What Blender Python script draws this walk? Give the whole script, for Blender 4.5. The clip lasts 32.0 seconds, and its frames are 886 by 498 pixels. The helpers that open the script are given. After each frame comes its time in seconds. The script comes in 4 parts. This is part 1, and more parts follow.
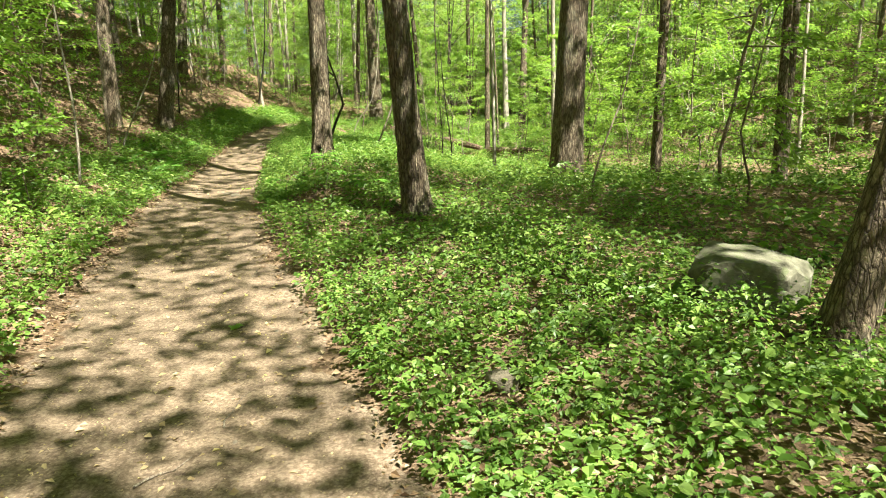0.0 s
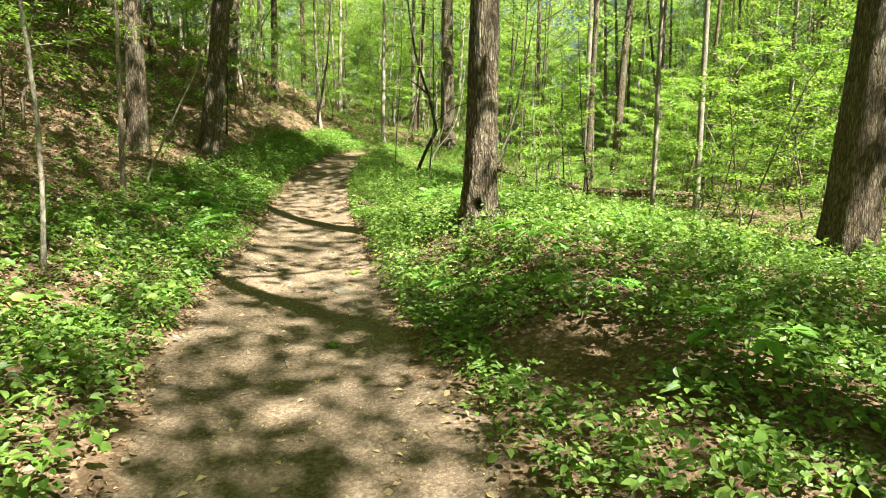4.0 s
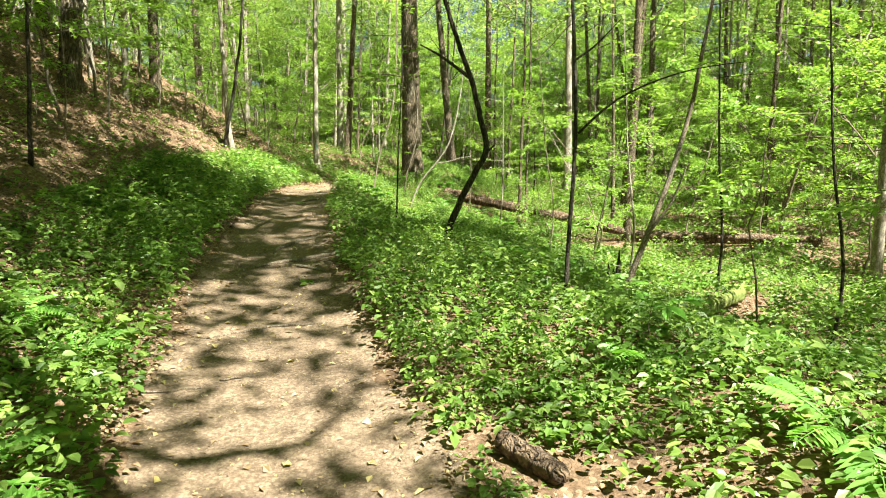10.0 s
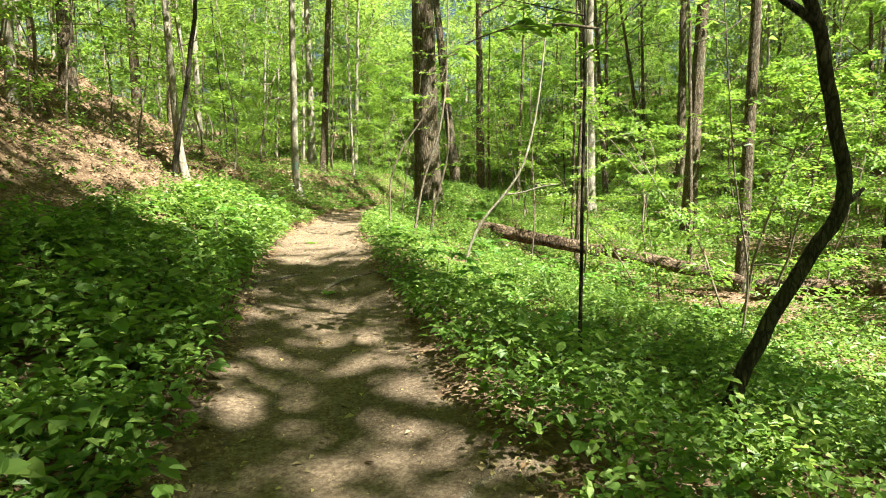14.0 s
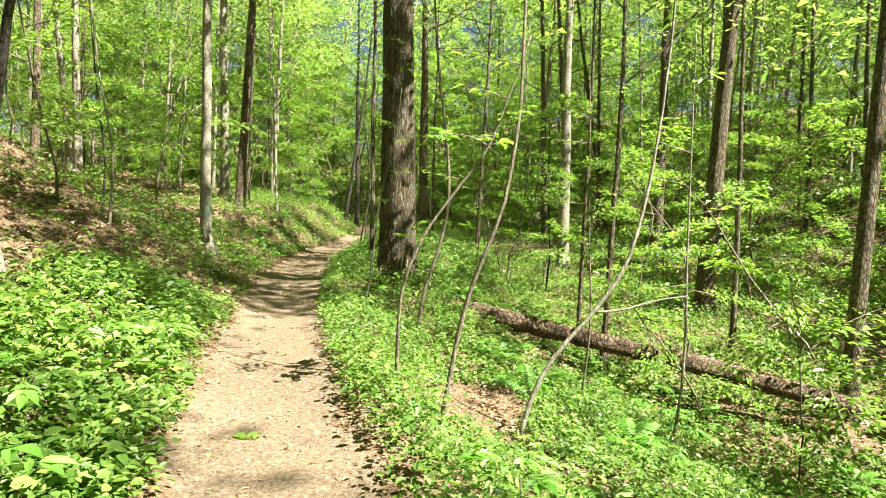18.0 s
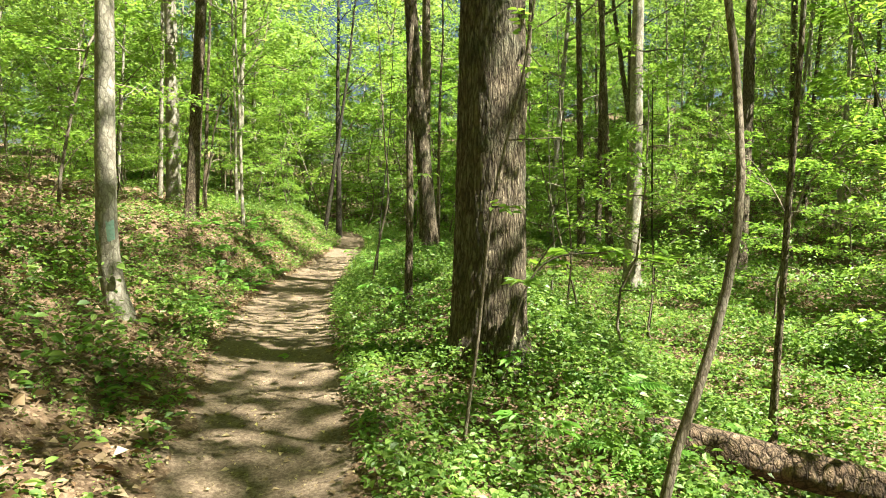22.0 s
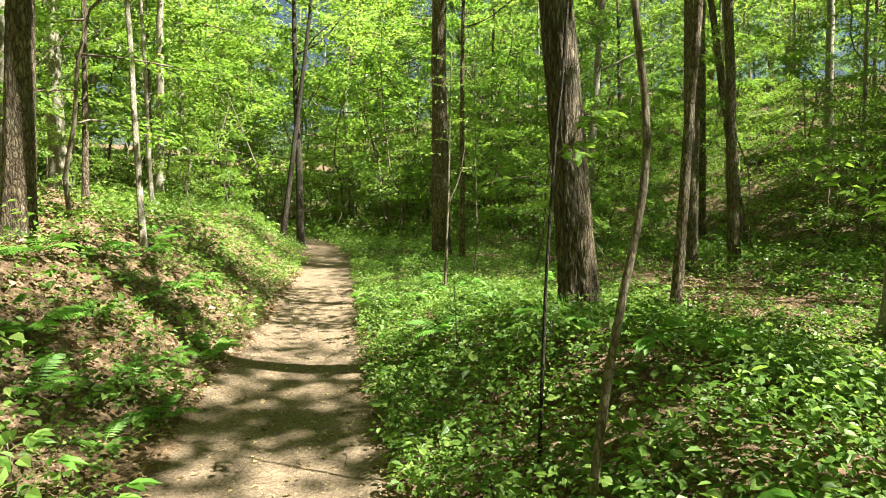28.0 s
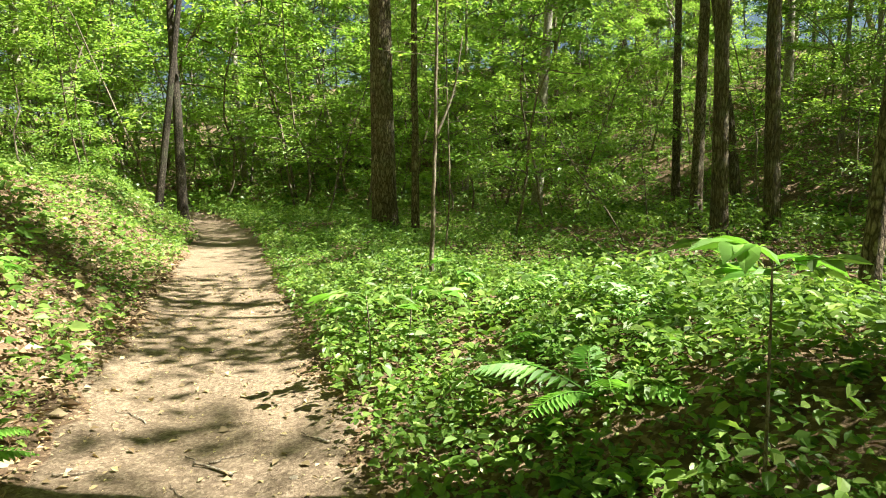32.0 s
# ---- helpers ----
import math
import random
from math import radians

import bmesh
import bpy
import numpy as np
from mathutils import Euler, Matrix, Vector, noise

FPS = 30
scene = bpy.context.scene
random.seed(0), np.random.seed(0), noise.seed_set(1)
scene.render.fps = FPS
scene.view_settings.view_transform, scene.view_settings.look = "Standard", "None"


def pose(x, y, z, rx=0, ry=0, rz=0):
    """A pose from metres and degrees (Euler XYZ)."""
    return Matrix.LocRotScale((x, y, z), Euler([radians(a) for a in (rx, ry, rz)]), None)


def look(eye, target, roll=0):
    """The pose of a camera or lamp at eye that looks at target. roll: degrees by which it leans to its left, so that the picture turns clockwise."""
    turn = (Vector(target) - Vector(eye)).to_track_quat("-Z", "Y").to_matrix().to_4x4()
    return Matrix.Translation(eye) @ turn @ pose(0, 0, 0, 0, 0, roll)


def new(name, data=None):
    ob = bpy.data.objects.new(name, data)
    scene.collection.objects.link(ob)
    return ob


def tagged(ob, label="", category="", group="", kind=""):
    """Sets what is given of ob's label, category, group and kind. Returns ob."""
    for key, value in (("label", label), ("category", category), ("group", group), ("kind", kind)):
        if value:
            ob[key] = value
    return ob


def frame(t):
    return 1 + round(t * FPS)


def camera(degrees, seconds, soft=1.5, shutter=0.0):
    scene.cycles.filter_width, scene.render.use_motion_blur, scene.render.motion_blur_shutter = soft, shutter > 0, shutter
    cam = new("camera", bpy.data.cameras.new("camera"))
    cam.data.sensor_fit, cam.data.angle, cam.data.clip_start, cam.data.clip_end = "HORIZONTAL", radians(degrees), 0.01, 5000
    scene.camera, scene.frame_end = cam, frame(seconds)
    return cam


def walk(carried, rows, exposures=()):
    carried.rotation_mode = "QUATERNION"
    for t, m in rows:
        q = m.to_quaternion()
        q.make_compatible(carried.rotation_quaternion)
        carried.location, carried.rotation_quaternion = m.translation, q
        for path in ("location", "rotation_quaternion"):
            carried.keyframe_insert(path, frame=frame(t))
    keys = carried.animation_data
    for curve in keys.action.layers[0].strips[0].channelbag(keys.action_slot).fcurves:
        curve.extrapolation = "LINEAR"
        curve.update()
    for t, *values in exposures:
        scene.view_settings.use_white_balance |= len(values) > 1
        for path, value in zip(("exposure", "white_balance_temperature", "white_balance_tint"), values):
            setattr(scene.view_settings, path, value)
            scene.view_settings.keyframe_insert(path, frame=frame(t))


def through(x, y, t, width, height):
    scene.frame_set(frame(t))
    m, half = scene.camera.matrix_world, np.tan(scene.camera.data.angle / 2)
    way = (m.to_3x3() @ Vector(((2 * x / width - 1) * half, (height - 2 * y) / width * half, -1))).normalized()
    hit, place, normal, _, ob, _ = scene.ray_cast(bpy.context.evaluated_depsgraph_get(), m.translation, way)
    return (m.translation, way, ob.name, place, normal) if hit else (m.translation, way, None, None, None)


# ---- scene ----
cam = camera(68.57, 32.0, 1.0)
PATH = [
    (0, (0.000, -0.000, 1.500), (-0.607, 3.845, 0.579), -1.47),
    (0.5, (-0.415, 0.637, 1.445), (-1.134, 4.480, 0.600), -0.55),
    (1, (-0.852, 1.282, 1.421), (-1.691, 5.117, 0.653), -0.03),
    (1.5, (-1.384, 1.806, 1.418), (-2.306, 5.629, 0.690), 0.07),
    (2, (-1.861, 2.466, 1.371), (-2.887, 6.267, 0.664), 0.29),
    (2.5, (-2.271, 2.998, 1.350), (-3.288, 6.800, 0.637), 0.56),
    (4.5, (-3.614, 5.800, 1.431), (-4.320, 9.664, 0.677), 0.15),
    (5, (-3.951, 6.491, 1.461), (-4.649, 10.357, 0.706), 0.09),
    (5.5, (-4.290, 7.190, 1.480), (-4.950, 11.061, 0.719), 0.11),
    (6, (-4.661, 7.866, 1.485), (-5.296, 11.739, 0.711), 0.09),
    (6.5, (-4.942, 8.639, 1.479), (-5.559, 12.517, 0.714), 0.15),
    (7, (-5.262, 9.280, 1.477), (-5.881, 13.163, 0.740), 0.16),
    (7.5, (-5.590, 10.038, 1.431), (-6.206, 13.926, 0.719), -0.11),
    (8, (-5.987, 10.707, 1.394), (-6.580, 14.601, 0.698), -0.16),
    (8.5, (-6.301, 11.313, 1.382), (-6.818, 15.222, 0.712), -0.16),
    (9, (-6.604, 11.964, 1.381), (-6.993, 15.892, 0.733), -0.37),
    (9.5, (-6.878, 12.633, 1.380), (-7.134, 16.572, 0.733), -0.43),
    (10, (-7.121, 13.445, 1.340), (-7.289, 17.391, 0.706), -0.11),
    (10.5, (-7.354, 14.149, 1.330), (-7.501, 18.097, 0.709), -0.20),
    (11, (-7.584, 14.896, 1.350), (-7.711, 18.847, 0.735), 0.18),
    (11.5, (-7.909, 15.688, 1.349), (-8.020, 19.640, 0.738), 0.17),
    (12, (-8.126, 16.339, 1.367), (-8.220, 20.292, 0.759), 0.49),
    (12.5, (-8.407, 16.955, 1.385), (-8.483, 20.907, 0.773), 0.49),
    (13, (-8.692, 17.544, 1.414), (-8.749, 21.496, 0.798), 0.22),
    (13.5, (-8.926, 18.186, 1.487), (-8.919, 22.139, 0.879), -0.56),
    (14, (-9.200, 18.835, 1.553), (-9.087, 22.792, 0.976), -1.04),
    (14.5, (-9.322, 19.493, 1.661), (-9.039, 23.441, 1.088), -1.09),
    (16.5, (-9.774, 21.353, 1.990), (-9.156, 25.276, 1.505), 0.99),
    (17, (-9.922, 22.087, 2.043), (-9.282, 26.007, 1.574), 1.39),
    (17.5, (-10.083, 22.836, 2.063), (-9.430, 26.756, 1.606), 1.31),
    (18, (-10.201, 23.615, 2.076), (-9.542, 27.536, 1.633), 1.26),
    (18.5, (-10.361, 24.387, 2.105), (-9.718, 28.309, 1.655), 0.62),
    (19, (-10.429, 25.132, 2.077), (-9.779, 29.054, 1.631), 0.65),
    (19.5, (-10.506, 25.876, 2.026), (-9.839, 29.796, 1.590), 0.60),
    (20, (-10.532, 26.636, 2.019), (-9.836, 30.552, 1.596), 0.65),
    (20.5, (-10.599, 27.369, 2.001), (-9.832, 31.274, 1.595), 0.70),
    (21, (-10.672, 28.134, 1.961), (-9.861, 32.030, 1.557), 0.93),
    (21.5, (-10.686, 28.918, 1.905), (-9.855, 32.809, 1.494), 0.89),
    (22, (-10.731, 29.646, 1.857), (-9.882, 33.532, 1.439), 0.68),
    (22.5, (-10.710, 30.365, 1.823), (-9.849, 34.248, 1.393), 0.28),
    (23, (-10.762, 31.169, 1.757), (-9.902, 35.051, 1.319), -0.23),
    (23.5, (-10.785, 31.933, 1.707), (-9.928, 35.816, 1.267), -0.28),
    (24, (-10.851, 32.584, 1.677), (-10.006, 36.468, 1.227), -0.64),
    (24.5, (-10.913, 33.312, 1.665), (-10.041, 37.190, 1.212), 0.24),
    (25, (-10.966, 33.995, 1.614), (-10.073, 37.866, 1.147), -0.02),
    (25.5, (-11.023, 34.653, 1.618), (-10.074, 38.512, 1.164), 0.23),
    (27.5, (-10.900, 37.576, 1.551), (-9.807, 41.399, 1.110), -0.16),
    (28, (-10.934, 38.227, 1.499), (-9.764, 42.027, 1.059), -0.24),
    (28.5, (-10.932, 38.786, 1.443), (-9.692, 42.561, 0.985), -0.24),
    (29, (-10.866, 39.399, 1.358), (-9.582, 43.157, 0.884), -0.59),
    (29.5, (-10.828, 39.974, 1.284), (-9.522, 43.724, 0.802), -0.64),
    (30, (-10.779, 40.533, 1.199), (-9.471, 44.282, 0.712), -0.64),
    (30.5, (-10.774, 41.107, 1.094), (-9.453, 44.851, 0.607), -0.64),
    (31, (-10.765, 41.639, 1.009), (-9.405, 45.365, 0.496), -0.73),
    (31.5, (-10.730, 42.137, 0.923), (-9.207, 45.795, 0.371), -0.60),
    (32, (-10.627, 42.664, 0.842), (-8.847, 46.200, 0.270), -0.08),
]
walk(cam, [(t, look(eye, target, roll)) for t, eye, target, roll in PATH], [(0, 2.56, 6500, 3), (32, 2.56, 6500, 3)])

# ---- light: a clear late-spring day, sun high behind the walker's right shoulder ----
SUN_AZIMUTH, SUN_HEIGHT = radians(-34), radians(56)
world = bpy.data.worlds.new("sky")
scene.world = world
world.use_nodes = True
sky = world.node_tree.nodes.new("ShaderNodeTexSky")
sky.sky_type, sky.sun_disc = "NISHITA", False
sky.sun_elevation, sky.sun_rotation = SUN_HEIGHT, radians(90) - SUN_AZIMUTH
world.node_tree.links.new(sky.outputs[0], world.node_tree.nodes["Background"].inputs[0])
world.node_tree.nodes["Background"].inputs[1].default_value = 0.0135
sun = new("sun", bpy.data.lights.new("sun", "SUN"))
sun.data.energy, sun.data.angle, sun.data.color = 5.0, radians(.4), (1, .95, .86)
TOWARDS_SUN = Vector((math.cos(SUN_HEIGHT) * math.cos(SUN_AZIMUTH), math.cos(SUN_HEIGHT) * math.sin(SUN_AZIMUTH), math.sin(SUN_HEIGHT)))
sun.matrix_world = look(TOWARDS_SUN * 60, (0, 0, 0))

# ---- materials ----
def node(tree, kind, **values):
    n = tree.nodes.new(kind)
    for key, value in values.items():
        n.inputs[key.replace("_", " ")].default_value = value
    return n


def material(name):
    m = bpy.data.materials.new(name)
    m.use_nodes = True
    return m, m.node_tree, m.node_tree.nodes["Principled BSDF"], m.node_tree.nodes["Material Output"]


def ramp(tree, source, stops):
    n = tree.nodes.new("ShaderNodeValToRGB")
    while len(n.color_ramp.elements) < len(stops):
        n.color_ramp.elements.new(.5)
    for e, (at, colour) in zip(n.color_ramp.elements, stops):
        e.position, e.color = at, (*colour, 1)
    tree.links.new(source, n.inputs[0])
    return n.outputs[0]


def mixed(tree, kind, factor, a, b):
    n = tree.nodes.new("ShaderNodeMix")
    n.data_type, n.blend_type = "RGBA", kind
    for socket, value in ((n.inputs[0], factor), (n.inputs[6], a), (n.inputs[7], b)):
        if isinstance(value, bpy.types.NodeSocket):
            tree.links.new(value, socket)
        else:
            socket.default_value = value if isinstance(value, float) else (*value, 1)
    return n.outputs[2]


def noise_of(tree, scale, detail=4.0, rough=.6, stretch=(1, 1, 1), where="Object"):
    co, mp = tree.nodes.new("ShaderNodeTexCoord"), tree.nodes.new("ShaderNodeMapping")
    mp.inputs["Scale"].default_value = stretch
    n = node(tree, "ShaderNodeTexNoise", Scale=scale, Detail=detail, Roughness=rough)
    tree.links.new(co.outputs[where], mp.inputs[0])
    tree.links.new(mp.outputs[0], n.inputs["Vector"])
    return n.outputs[0]


def bump(tree, height, strength, distance, shader):
    n = node(tree, "ShaderNodeBump", Strength=strength, Distance=distance)
    tree.links.new(height, n.inputs["Height"])
    tree.links.new(n.outputs[0], shader.inputs["Normal"])


def leaf_material(name, stops, through=.45, rough=.43, glow=(1.2, 1.25, .75)):
    """Leaves: a glossy upper skin, and light let through; each leaf has its own shade."""
    m, tree, skin, out = material(name)
    geo, info = tree.nodes.new("ShaderNodeNewGeometry"), tree.nodes.new("ShaderNodeObjectInfo")
    colour = ramp(tree, geo.outputs["Random Per Island"], stops)
    patch = noise_of(tree, 1.1, 3.0)
    colour = mixed(tree, "MULTIPLY", .55, colour, ramp(tree, patch, ((.3, (.62, .72, .6)), (.7, (1.25, 1.2, 1.1)))))
    colour = mixed(tree, "MULTIPLY", .35, colour, ramp(tree, info.outputs["Random"], ((0, (.8, .95, .8)), (1, (1.2, 1.08, .9)))))
    tree.links.new(colour, skin.inputs["Base Color"])
    skin.inputs["Roughness"].default_value = rough
    skin.inputs["Specular IOR Level"].default_value = .33
    thin = node(tree, "ShaderNodeBsdfTranslucent")
    tree.links.new(mixed(tree, "MULTIPLY", 1.0, colour, glow), thin.inputs["Color"])
    mix = node(tree, "ShaderNodeMixShader", Fac=through)
    tree.links.new(skin.outputs[0], mix.inputs[1])
    tree.links.new(thin.outputs[0], mix.inputs[2])
    tree.links.new(mix.outputs[0], out.inputs["Surface"])
    return m


def bark_material(name, dark, mid, light, lichen=(.3, .33, .22), ridge=14.0, flat=.3, depth=.03, crack=.16):
    """Bark broken into plates by furrows, the plates scaly and grained, with patches of lichen."""
    m, tree, p, out = material(name)
    co, mp = tree.nodes.new("ShaderNodeTexCoord"), tree.nodes.new("ShaderNodeMapping")
    mp.inputs["Scale"].default_value = (1, 1, flat)
    tree.links.new(co.outputs["Object"], mp.inputs[0])

    def warped(scale, amount):
        warp = node(tree, "ShaderNodeTexNoise", Scale=scale, Detail=4.0, Roughness=.65)
        tree.links.new(mp.outputs[0], warp.inputs["Vector"])
        add = tree.nodes.new("ShaderNodeVectorMath")
        add.operation = "MULTIPLY_ADD"
        tree.links.new(warp.outputs["Color"], add.inputs[0])
        add.inputs[1].default_value = (amount, amount, amount)
        tree.links.new(mp.outputs[0], add.inputs[2])
        return add.outputs[0]

    def cells(scale, vector, feature):
        n = node(tree, "ShaderNodeTexVoronoi", Scale=scale, Randomness=1.0)
        n.feature = feature
        tree.links.new(vector, n.inputs["Vector"])
        return n

    where = warped(ridge * .7, 1.3 / ridge)
    furrow = ramp(tree, cells(ridge, where, "DISTANCE_TO_EDGE").outputs["Distance"], ((0, (0, 0, 0)), (crack, (.75, .75, .75)), (crack * 2.4, (1, 1, 1))))
    scale_of = ramp(tree, cells(ridge * 2.3, where, "DISTANCE_TO_EDGE").outputs["Distance"], ((0, (.35, .35, .35)), (.2, (1, 1, 1))))
    shade = cells(ridge, where, "F1").outputs["Color"]
    fine = noise_of(tree, 45.0, 6.0, .75, (1, 1, .5))
    tall = mixed(tree, "MULTIPLY", .75, furrow, scale_of)
    plate = mixed(tree, "MIX", ramp(tree, shade, ((.2, (0, 0, 0)), (.8, (1, 1, 1)))), mid, light)
    colour = mixed(tree, "MIX", tall, dark, plate)
    colour = mixed(tree, "MULTIPLY", .85, colour, ramp(tree, fine, ((.3, (.5, .48, .46)), (.5, (1, 1, 1)), (.72, (1.45, 1.45, 1.42)))))
    colour = mixed(tree, "MULTIPLY", .7, colour, ramp(tree, noise_of(tree, 2.6, 5.0), ((.3, (.7, .68, .66)), (.7, (1.3, 1.28, 1.22)))))
    colour = mixed(tree, "MIX", ramp(tree, noise_of(tree, 1.7, 5.0, .7), ((.5, (0, 0, 0)), (.7, (.5, .5, .5)))), colour, mixed(tree, "MULTIPLY", 1.0, lichen, ramp(tree, tall, ((0, (.25, .25, .25)), (1, (1, 1, 1))))))
    tree.links.new(colour, p.inputs["Base Color"])
    p.inputs["Roughness"].default_value = .9
    p.inputs["Specular IOR Level"].default_value = .25
    bump(tree, mixed(tree, "ADD", .3, tall, fine), 1.0, depth, p)
    return m


def earth_material(name, stops, scale, spots, relief=.012):
    m, tree, p, out = material(name)
    fine, broad = noise_of(tree, scale, 8.0, .72), noise_of(tree, .9, 4.0)
    colour = ramp(tree, fine, stops)
    colour = mixed(tree, "MULTIPLY", .8, colour, ramp(tree, broad, ((.3, (.72, .7, .68)), (.7, (1.2, 1.18, 1.15)))))
    cells = node(tree, "ShaderNodeTexVoronoi", Scale=scale * 2.7)
    tree.links.new(tree.nodes.new("ShaderNodeTexCoord").outputs["Object"], cells.inputs["Vector"])
    colour = mixed(tree, "MIX", ramp(tree, cells.outputs["Color"], ((.66, (0, 0, 0)), (.8, (.4, .4, .4)))), colour, spots)
    tree.links.new(colour, p.inputs["Base Color"])
    p.inputs["Roughness"].default_value = .95
    p.inputs["Specular IOR Level"].default_value = .2
    bump(tree, fine, .9, relief, p)
    return m


GREEN = ((0, (.073, .142, .026)), (.4, (.128, .22, .046)), (.75, (.192, .29, .07)), (1, (.275, .36, .11)))
LEAF_LOW = leaf_material("undergrowth_leaf", GREEN, .48)
LEAF_SAPLING = leaf_material("sapling_leaf", ((0, (.128, .230, .043)), (.5, (.2, .320, .064)), (1, (.29, .408, .104))), .55, .4, (1.25, 1.22, .75))
LEAF_CROWN = leaf_material("crown_leaf", ((0, (.142, .226, .06)), (.5, (.222, .318, .08)), (1, (.31, .402, .124))), .56, .45, (1.22, 1.22, .85))
LEAF_FERN = leaf_material("fern_leaf", ((0, (.119, .258, .040)), (.6, (.168, .338, .059)), (1, (.229, .397, .090))), .42, .5)
LEAF_DEAD = leaf_material("dead_leaf", ((0, (.09, .05, .028)), (.35, (.17, .102, .058)), (.7, (.27, .182, .115)), (1, (.38, .29, .21))), .12, .7, (1.1, .9, .6))
LEAF_FALLEN = leaf_material("fallen_flower_leaf", ((0, (.16, .11, .065)), (.4, (.27, .2, .12)), (.85, (.42, .33, .2)), (1, (.42, .36, .14))), .15, .7, (1.1, 1, .6))
BARK_OAK = bark_material("oak_bark", (.055, .039, .026), (.205, .158, .104), (.345, .285, .2), ridge=31.0, flat=.15, depth=.028, crack=.2)
BARK_BROWN = bark_material("brown_bark", (.038, .026, .016), (.15, .112, .076), (.3, .238, .17), ridge=27.0, flat=.28, depth=.014)
BARK_PALE = bark_material("pale_bark", (.15, .13, .1), (.22, .195, .155), (.36, .33, .27), (.4, .4, .33), 15.0, .55, .004, .1)
BARK_DARK = bark_material("dark_bark", (.015, .012, .008), (.05, .04, .03), (.11, .09, .07), (.1, .13, .05), 34.0, .3, .008)
LOG_BARK = bark_material("rotten_log_bark", (.03, .02, .013), (.105, .068, .043), (.25, .172, .115), (.3, .22, .155), 13.0, .6, .02, .12)
TWIG = bark_material("twig_bark", (.08, .06, .042), (.17, .135, .1), (.29, .245, .19), (.35, .33, .27), 45.0, .35, .002, .12)
SOIL = earth_material("trail_soil", ((.28, (.05, .034, .022)), (.45, (.118, .084, .056)), (.6, (.195, .145, .102)), (.78, (.32, .255, .192))), 30.0, (.30, .23, .165), .02)
LITTER = earth_material("litter_ground", ((.28, (.042, .027, .016)), (.48, (.11, .07, .042)), (.66, (.2, .136, .086)), (.85, (.33, .245, .175))), 17.0, (.38, .27, .18), .03)
STONE = earth_material("stone", ((.3, (.09, .075, .055)), (.5, (.17, .145, .108)), (.75, (.28, .245, .19))), 14.0, (.15, .13, .08), .03)
BOULDER = earth_material("mossy_stone", ((.3, (.05, .048, .03)), (.5, (.12, .115, .08)), (.75, (.24, .23, .18))), 7.0, (.09, .12, .04), .03)
MOSS = earth_material("moss", ((.3, (.06, .09, .02)), (.5, (.13, .17, .04)), (.75, (.22, .26, .07))), 22.0, (.2, .17, .09), .02)
# ---- the lie of the land ----
XC = ((-40, 22), (-20, 10), (-5, 2.6), (0, -.2), (2.5, -1.7), (6.1, -3.7), (8.9, -5.1), (10.7, -5.85), (12.4, -6.4), (14.5, -7.35),
      (17.1, -8.3), (19.8, -9.2), (22.3, -9.75), (25.4, -10.3), (28.6, -10.75), (31.8, -10.95), (38.5, -11.05), (42, -10.95),
      (45, -10.5), (48.5, -9.9), (51.6, -9.45), (56.5, -8.6), (62, -8.3), (66, -8.4), (80, -10))
ZT = ((-20, 0), (0, -.08), (2, -.14), (4, -.21), (6, -.16), (8, -.09), (12, -.07), (14, -.09), (16, -.04), (18, .04), (20, .17),
      (22, .31), (24, .39), (26, .47), (28, .43), (30, .31), (32, .21), (36, .14), (38, -.01), (40, -.19), (42, -.37),
      (46, -.48), (50, -.64), (54, -.76), (58, -.92), (64, -1.1), (80, -1.2))
HALF = ((-20, 1.0), (0, 1.0), (4, 1.1), (8, .85), (10, .88), (14, .75), (20, .72), (25, .62), (34, .57), (38, .72), (42, .82), (46, .7), (60, .62))
CAP = ((0, 12), (20, 12), (30, 9), (40, 8), (50, 7), (60, 5), (75, 3))
RISE = ((-20, .05), (0, .1), (8, .24), (10.5, .42), (12.5, .55), (14, .42), (16, .28), (18, .08), (20, -.2), (23, -.55), (28, -.7), (31, -.55), (33, -.38), (35, .02), (36, .28), (39, .5),
        (43, .68), (46, .35), (49, .1), (60, 0))
VALE = ((-20, .1), (9, .1), (12, -.1), (15, -.6), (20, -1.3), (26, -1.75), (32, -1.6), (36, -1.35), (40, -.9), (45, -.3), (50, 0))
FOOT = ((0, 26), (10, 24), (30, 18), (50, 13), (65, 10), (80, 8))


def curve(table, y):
    a = np.array(table, float)
    return np.interp(y, a[:, 0], a[:, 1])


def soft_curve(table, y):
    """The table smoothed over about two metres."""
    return sum(curve(table, y + s) for s in (-1.5, -.75, 0, .75, 1.5)) / 5


def across(x, y):
    """Metres to the right of the trail's middle line."""
    lean = (curve(XC, y + 1) - curve(XC, y - 1)) / 2
    return (x - soft_curve(XC, y)) / np.sqrt(1 + lean ** 2)


def bumps(x, y):
    return (.035 * np.sin(1.7 * x + .6 * np.sin(1.1 * y)) * np.sin(1.3 * y + 1.1 * np.sin(.8 * x))
            + .02 * np.sin(3.9 * x + 1.3 * y) * np.sin(3.1 * y - 1.7 * x + 1) + .09 * np.sin(.45 * x + 1) * np.sin(.38 * y + 2))


def land(x, y):
    """The ground's height."""
    x, y = np.asarray(x, float), np.asarray(y, float)
    d, half = across(x, y), soft_curve(HALF, y)
    left, right = np.maximum(-d - half, 0), np.maximum(d - half, 0)
    rise = .25 * np.minimum(left, .6) + .5 * np.clip(left - .6, 0, 3.2) + .85 * np.maximum(left - 3.8, 0)
    cut = .12 * np.minimum(left, .3) + .78 * np.clip(left - .3, 0, 1.6) + .24 * np.maximum(left - 1.9, 0)
